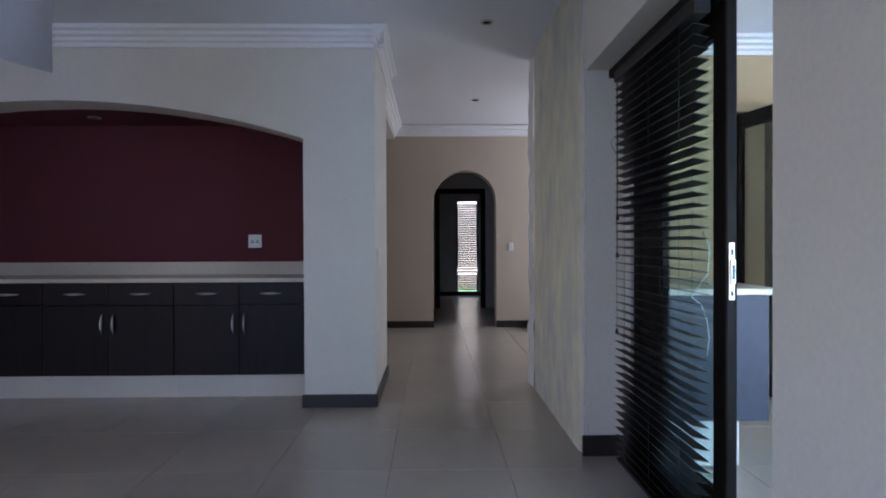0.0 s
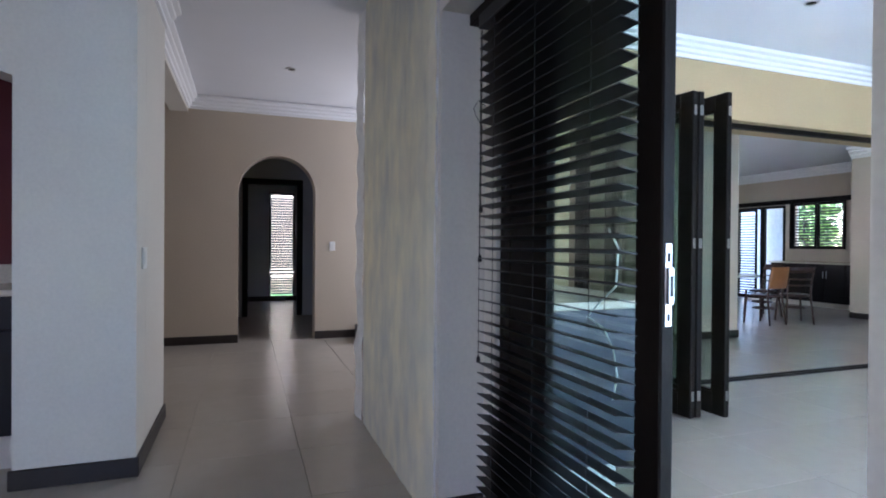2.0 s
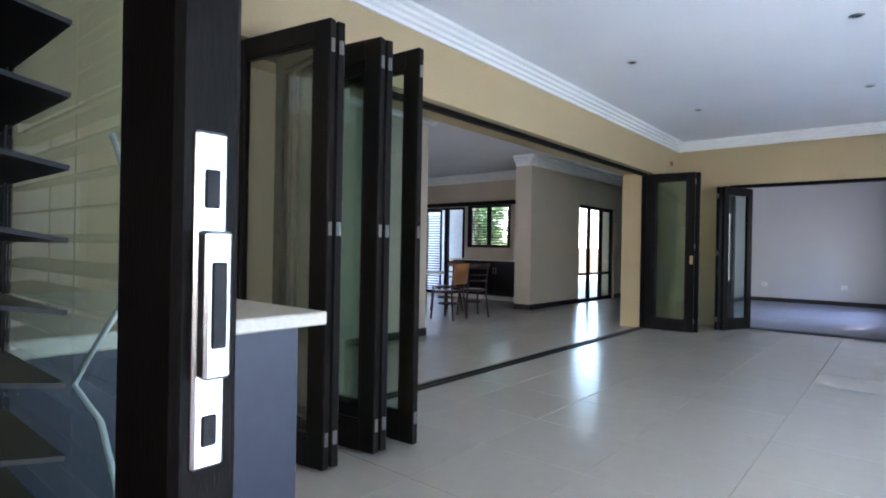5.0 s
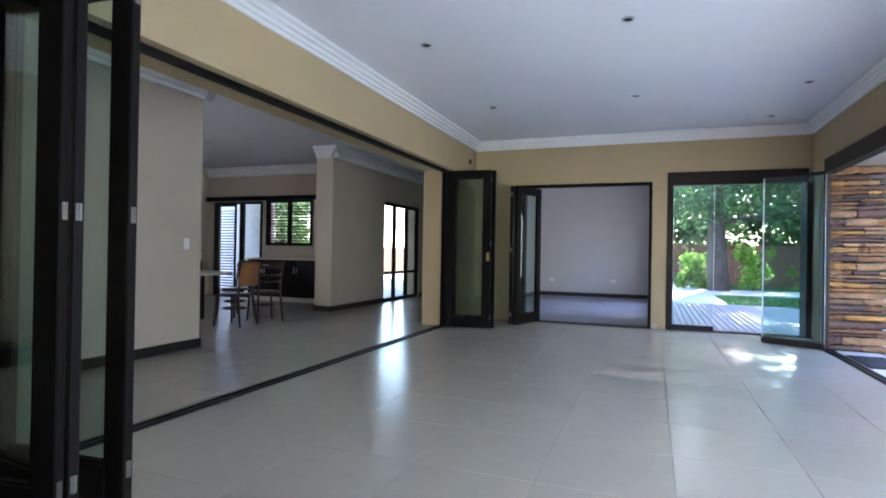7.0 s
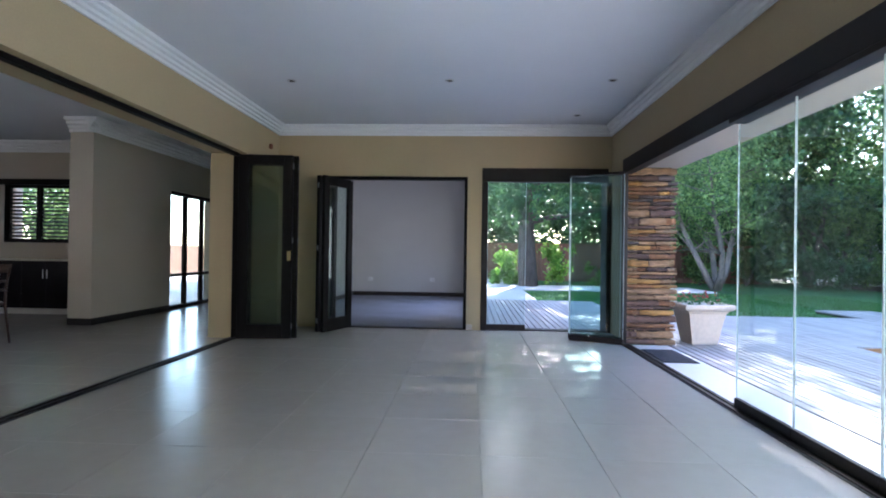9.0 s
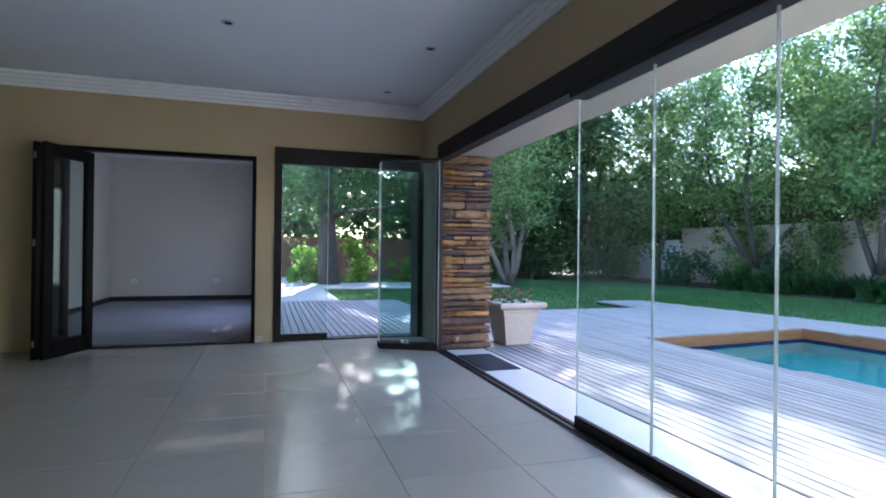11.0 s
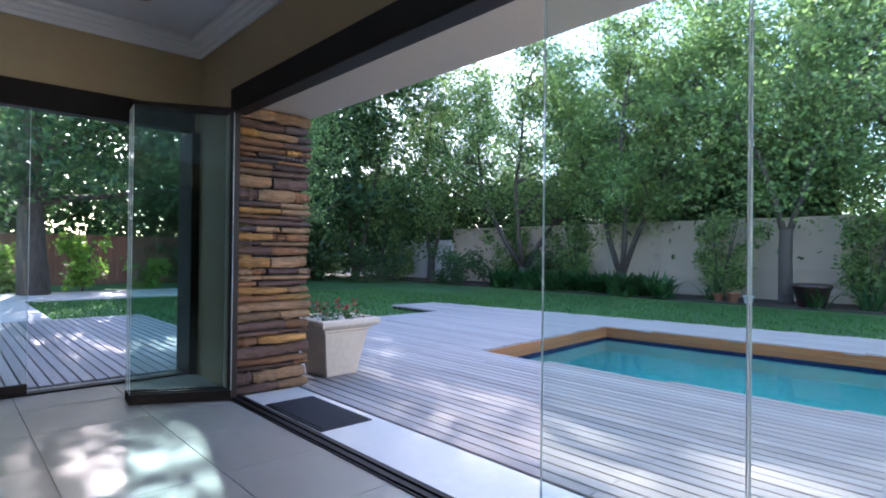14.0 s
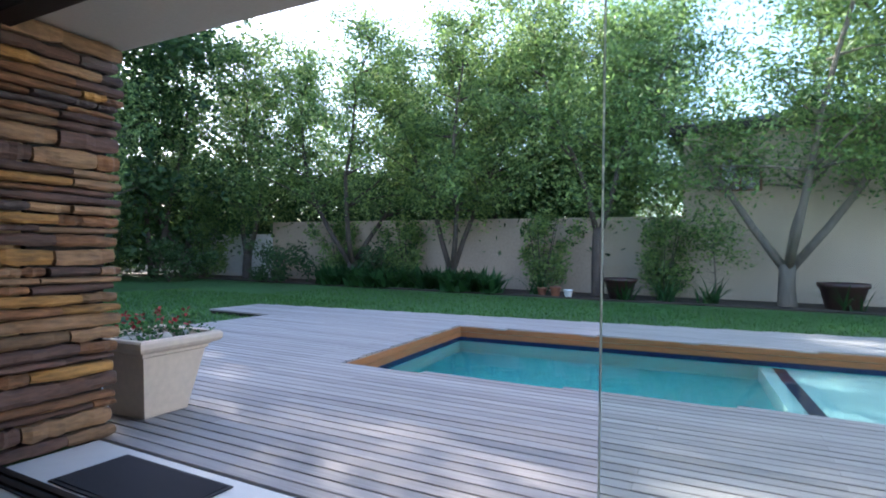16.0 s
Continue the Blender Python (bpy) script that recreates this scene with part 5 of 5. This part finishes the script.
while z < 2.235:
    h = min(rng.choice((0.04, 0.05, 0.055, 0.065, 0.075, 0.09, 0.10)), 2.238 - z)
    if h < 0.02:
        break
    y = -0.545 + rng.uniform(-0.03, 0.02)
    while y < 0.05:
        w = rng.choice((0.12, 0.2, 0.26, 0.32, 0.42, 0.55))
        if 0.055 - (y + w) < 0.1:
            w = 0.055 - y
        s = new("stone", STONE[rng.choices(range(5), (6, 4.5, 2.2, 3, 4.5))[0] + 5 * rng.randrange(4)])
        s.parent = pil
        s.matrix_basis = Matrix.Translation((9.30 + rng.uniform(-0.022, 0.018), y + w / 2, z + h / 2)) @ Matrix.Rotation(radians(rng.gauss(0, 0.9)), 4, "X") @ Matrix.Diagonal((0.05, w - 0.007, h - 0.006, 1))
        y += w
    z += h
deck = thing("deck", "weathered silver-grey timber deck round the pool", "deck", kind="structure")
mesh_cache = {}


def board(x0, x1, y):
    L = round(x1 - x0, 2)
    if L < 0.15:
        return
    if L not in mesh_cache:
        bm = bmesh.new()
        add_box(bm, 0, L, 0, 0.087, -0.028, 0, 0.003)
        me = bpy.data.meshes.new("board")
        bm.to_mesh(me)
        bm.free()
        me.materials.append(M_DECK)
        mesh_cache[L] = me
    o = new("board", mesh_cache[L])
    o.parent = deck
    o.matrix_basis = pose(x0 + 0.002, y, -0.002 + rng.uniform(-0.0015, 0.001))


PITCH = 0.1
SEAMS = [3.2, 6.55, 9.9, 12.4]


def deck_end(y):
    """How far east the boards reach in a row."""
    if y > DECK_BACK:
        return 15.7
    return 13.0 if y > -5.42 else 14.5


DECK_BACK = -0.9
for i in range(-85, 25):
    y = -0.58 + i * PITCH + 0.003
    spans = [(10.62 if y + PITCH > -0.47 else -1.0, deck_end(y))]
    if y > 1.8:
        continue
    # the pool's edge cuts the boards
    inv = POOL.inverted()
    cut = []
    for a, b in spans:
        xs = np.arange(a, b + 1e-6, 0.05)
        keep = [not (0 < -(inv @ Vector((x, y + 0.045, 0))).x < PL and 0 < -(inv @ Vector((x, y + 0.045, 0))).y < PW) and y > -8.55 + 0.155 * (x - 2) for x in xs]
        st_ = None
        for x, k in zip(xs, keep):
            if k and st_ is None:
                st_ = x
            if (not k or x >= b - 0.051) and st_ is not None:
                cut.append((st_, x))
                st_ = None
    for a, b in cut:
        off = 0.9 if i % 2 else 0.0
        at = a
        for s in SEAMS:
            s = s - off if s < 13 else s
            if at < s < b - 0.2:
                board(at, s, y)
                at = s
        board(at, b, y)
box("joist_bed", -1.0, 4.0, -8.1, -6.7, -0.085, -0.034, M_GAP, deck, 0)
box("joist_bed", 4.0, 9.75, -7.3, -6.55, -0.085, -0.034, M_GAP, deck, 0)
box("joist_bed", 9.75, 14.45, -6.55, -5.42, -0.085, -0.034, M_GAP, deck, 0)
box("joist_bed", 9.75, 12.95, -5.42, -0.46, -0.085, -0.034, M_GAP, deck, 0)
box("joist_bed", -1.0, 9.75, -2.75, -0.47, -0.085, -0.034, M_GAP, deck, 0)
box("joist_bed", 12.95, 15.65, -0.85, -0.46, -0.085, -0.034, M_GAP, deck, 0)
box("joist_bed", 10.62, 15.65, -0.46, 1.8, -0.085, -0.034, M_GAP, deck, 0)

T = 0.645
floor = thing("floor", "large pale beige-grey porcelain floor tiles with thin grout joints", "floor", kind="structure")
box("screed", -5.3, 10.55, -0.0, 13.6, -0.12, -0.006, M_GROUT, floor, 0)
box("screed", -5.3, 0.9, -3.1, -0.0, -0.12, -0.006, M_GROUT, floor, 0)
box("screed", 10.55, 16.1, 5.2, 7.6, -0.12, -0.006, M_GROUT, floor, 0)
box("screed", 10.55, 11.7, 7.6, 12.1, -0.12, -0.006, M_GROUT, floor, 0)
structure(box("floor_study", 10.6, 16.4, 1.9, 5.2, -0.12, 0.0, M_CARPET, None, 0), "blue-grey carpet of the side room", "floor")
bm = bmesh.new()
add_box(bm, 0.0015, T - 0.0015, 0.0015, T - 0.0015, -0.008, 0.0, 0.0012)
tile_me = bpy.data.meshes.new("tile")
bm.to_mesh(tile_me)
bm.free()
tile_me.materials.append(M_TILE)
far = bmesh.new()
count = 0
for i in range(-16, 18):
    for j in range(-6, 20):
        x, y = 4.68 + i * T, 0.665 + j * T
        if x < -5.9 or y < -3.4 or x + T > 16.3 or y > 13.2:
            continue
        if y < -0.02 and x + T > 0.92 and y < 0.0:
            if y + T < 0.05 or x > 0.9:
                # the row against the glass front is cut
                if y + T > 0.05 and x < 10.2:
                    add_box(far, x + 0.0015, min(x + T, 10.29) - 0.0015, 0.123, y + T - 0.0015, -0.008, 0.0, 0.0012)
                continue
        if x + T > 10.3 and y < 5.2:
            if x < 10.29 and y > 0:
                add_box(far, x + 0.0015, 10.285, y + 0.0015, y + T - 0.0015, -0.008, 0.0, 0.0012)
            continue
        if x + T > 11.7 and y > 7.5:
            continue
        if -1.9 < x < 9.8 and -0.1 < y < 8.0 and count < 300:
            o = new("tile", tile_me)
            o.parent = floor
            o.matrix_basis = pose(x, y, rng.uniform(-0.0006, 0.0))
            count += 1
        else:
            add_box(far, x + 0.0015, x + T - 0.0015, y + 0.0015, y + T - 0.0015, -0.008, 0.0, 0.0012)
tagged(put("far_tiles", far, M_TILE, floor), kind="stuff")
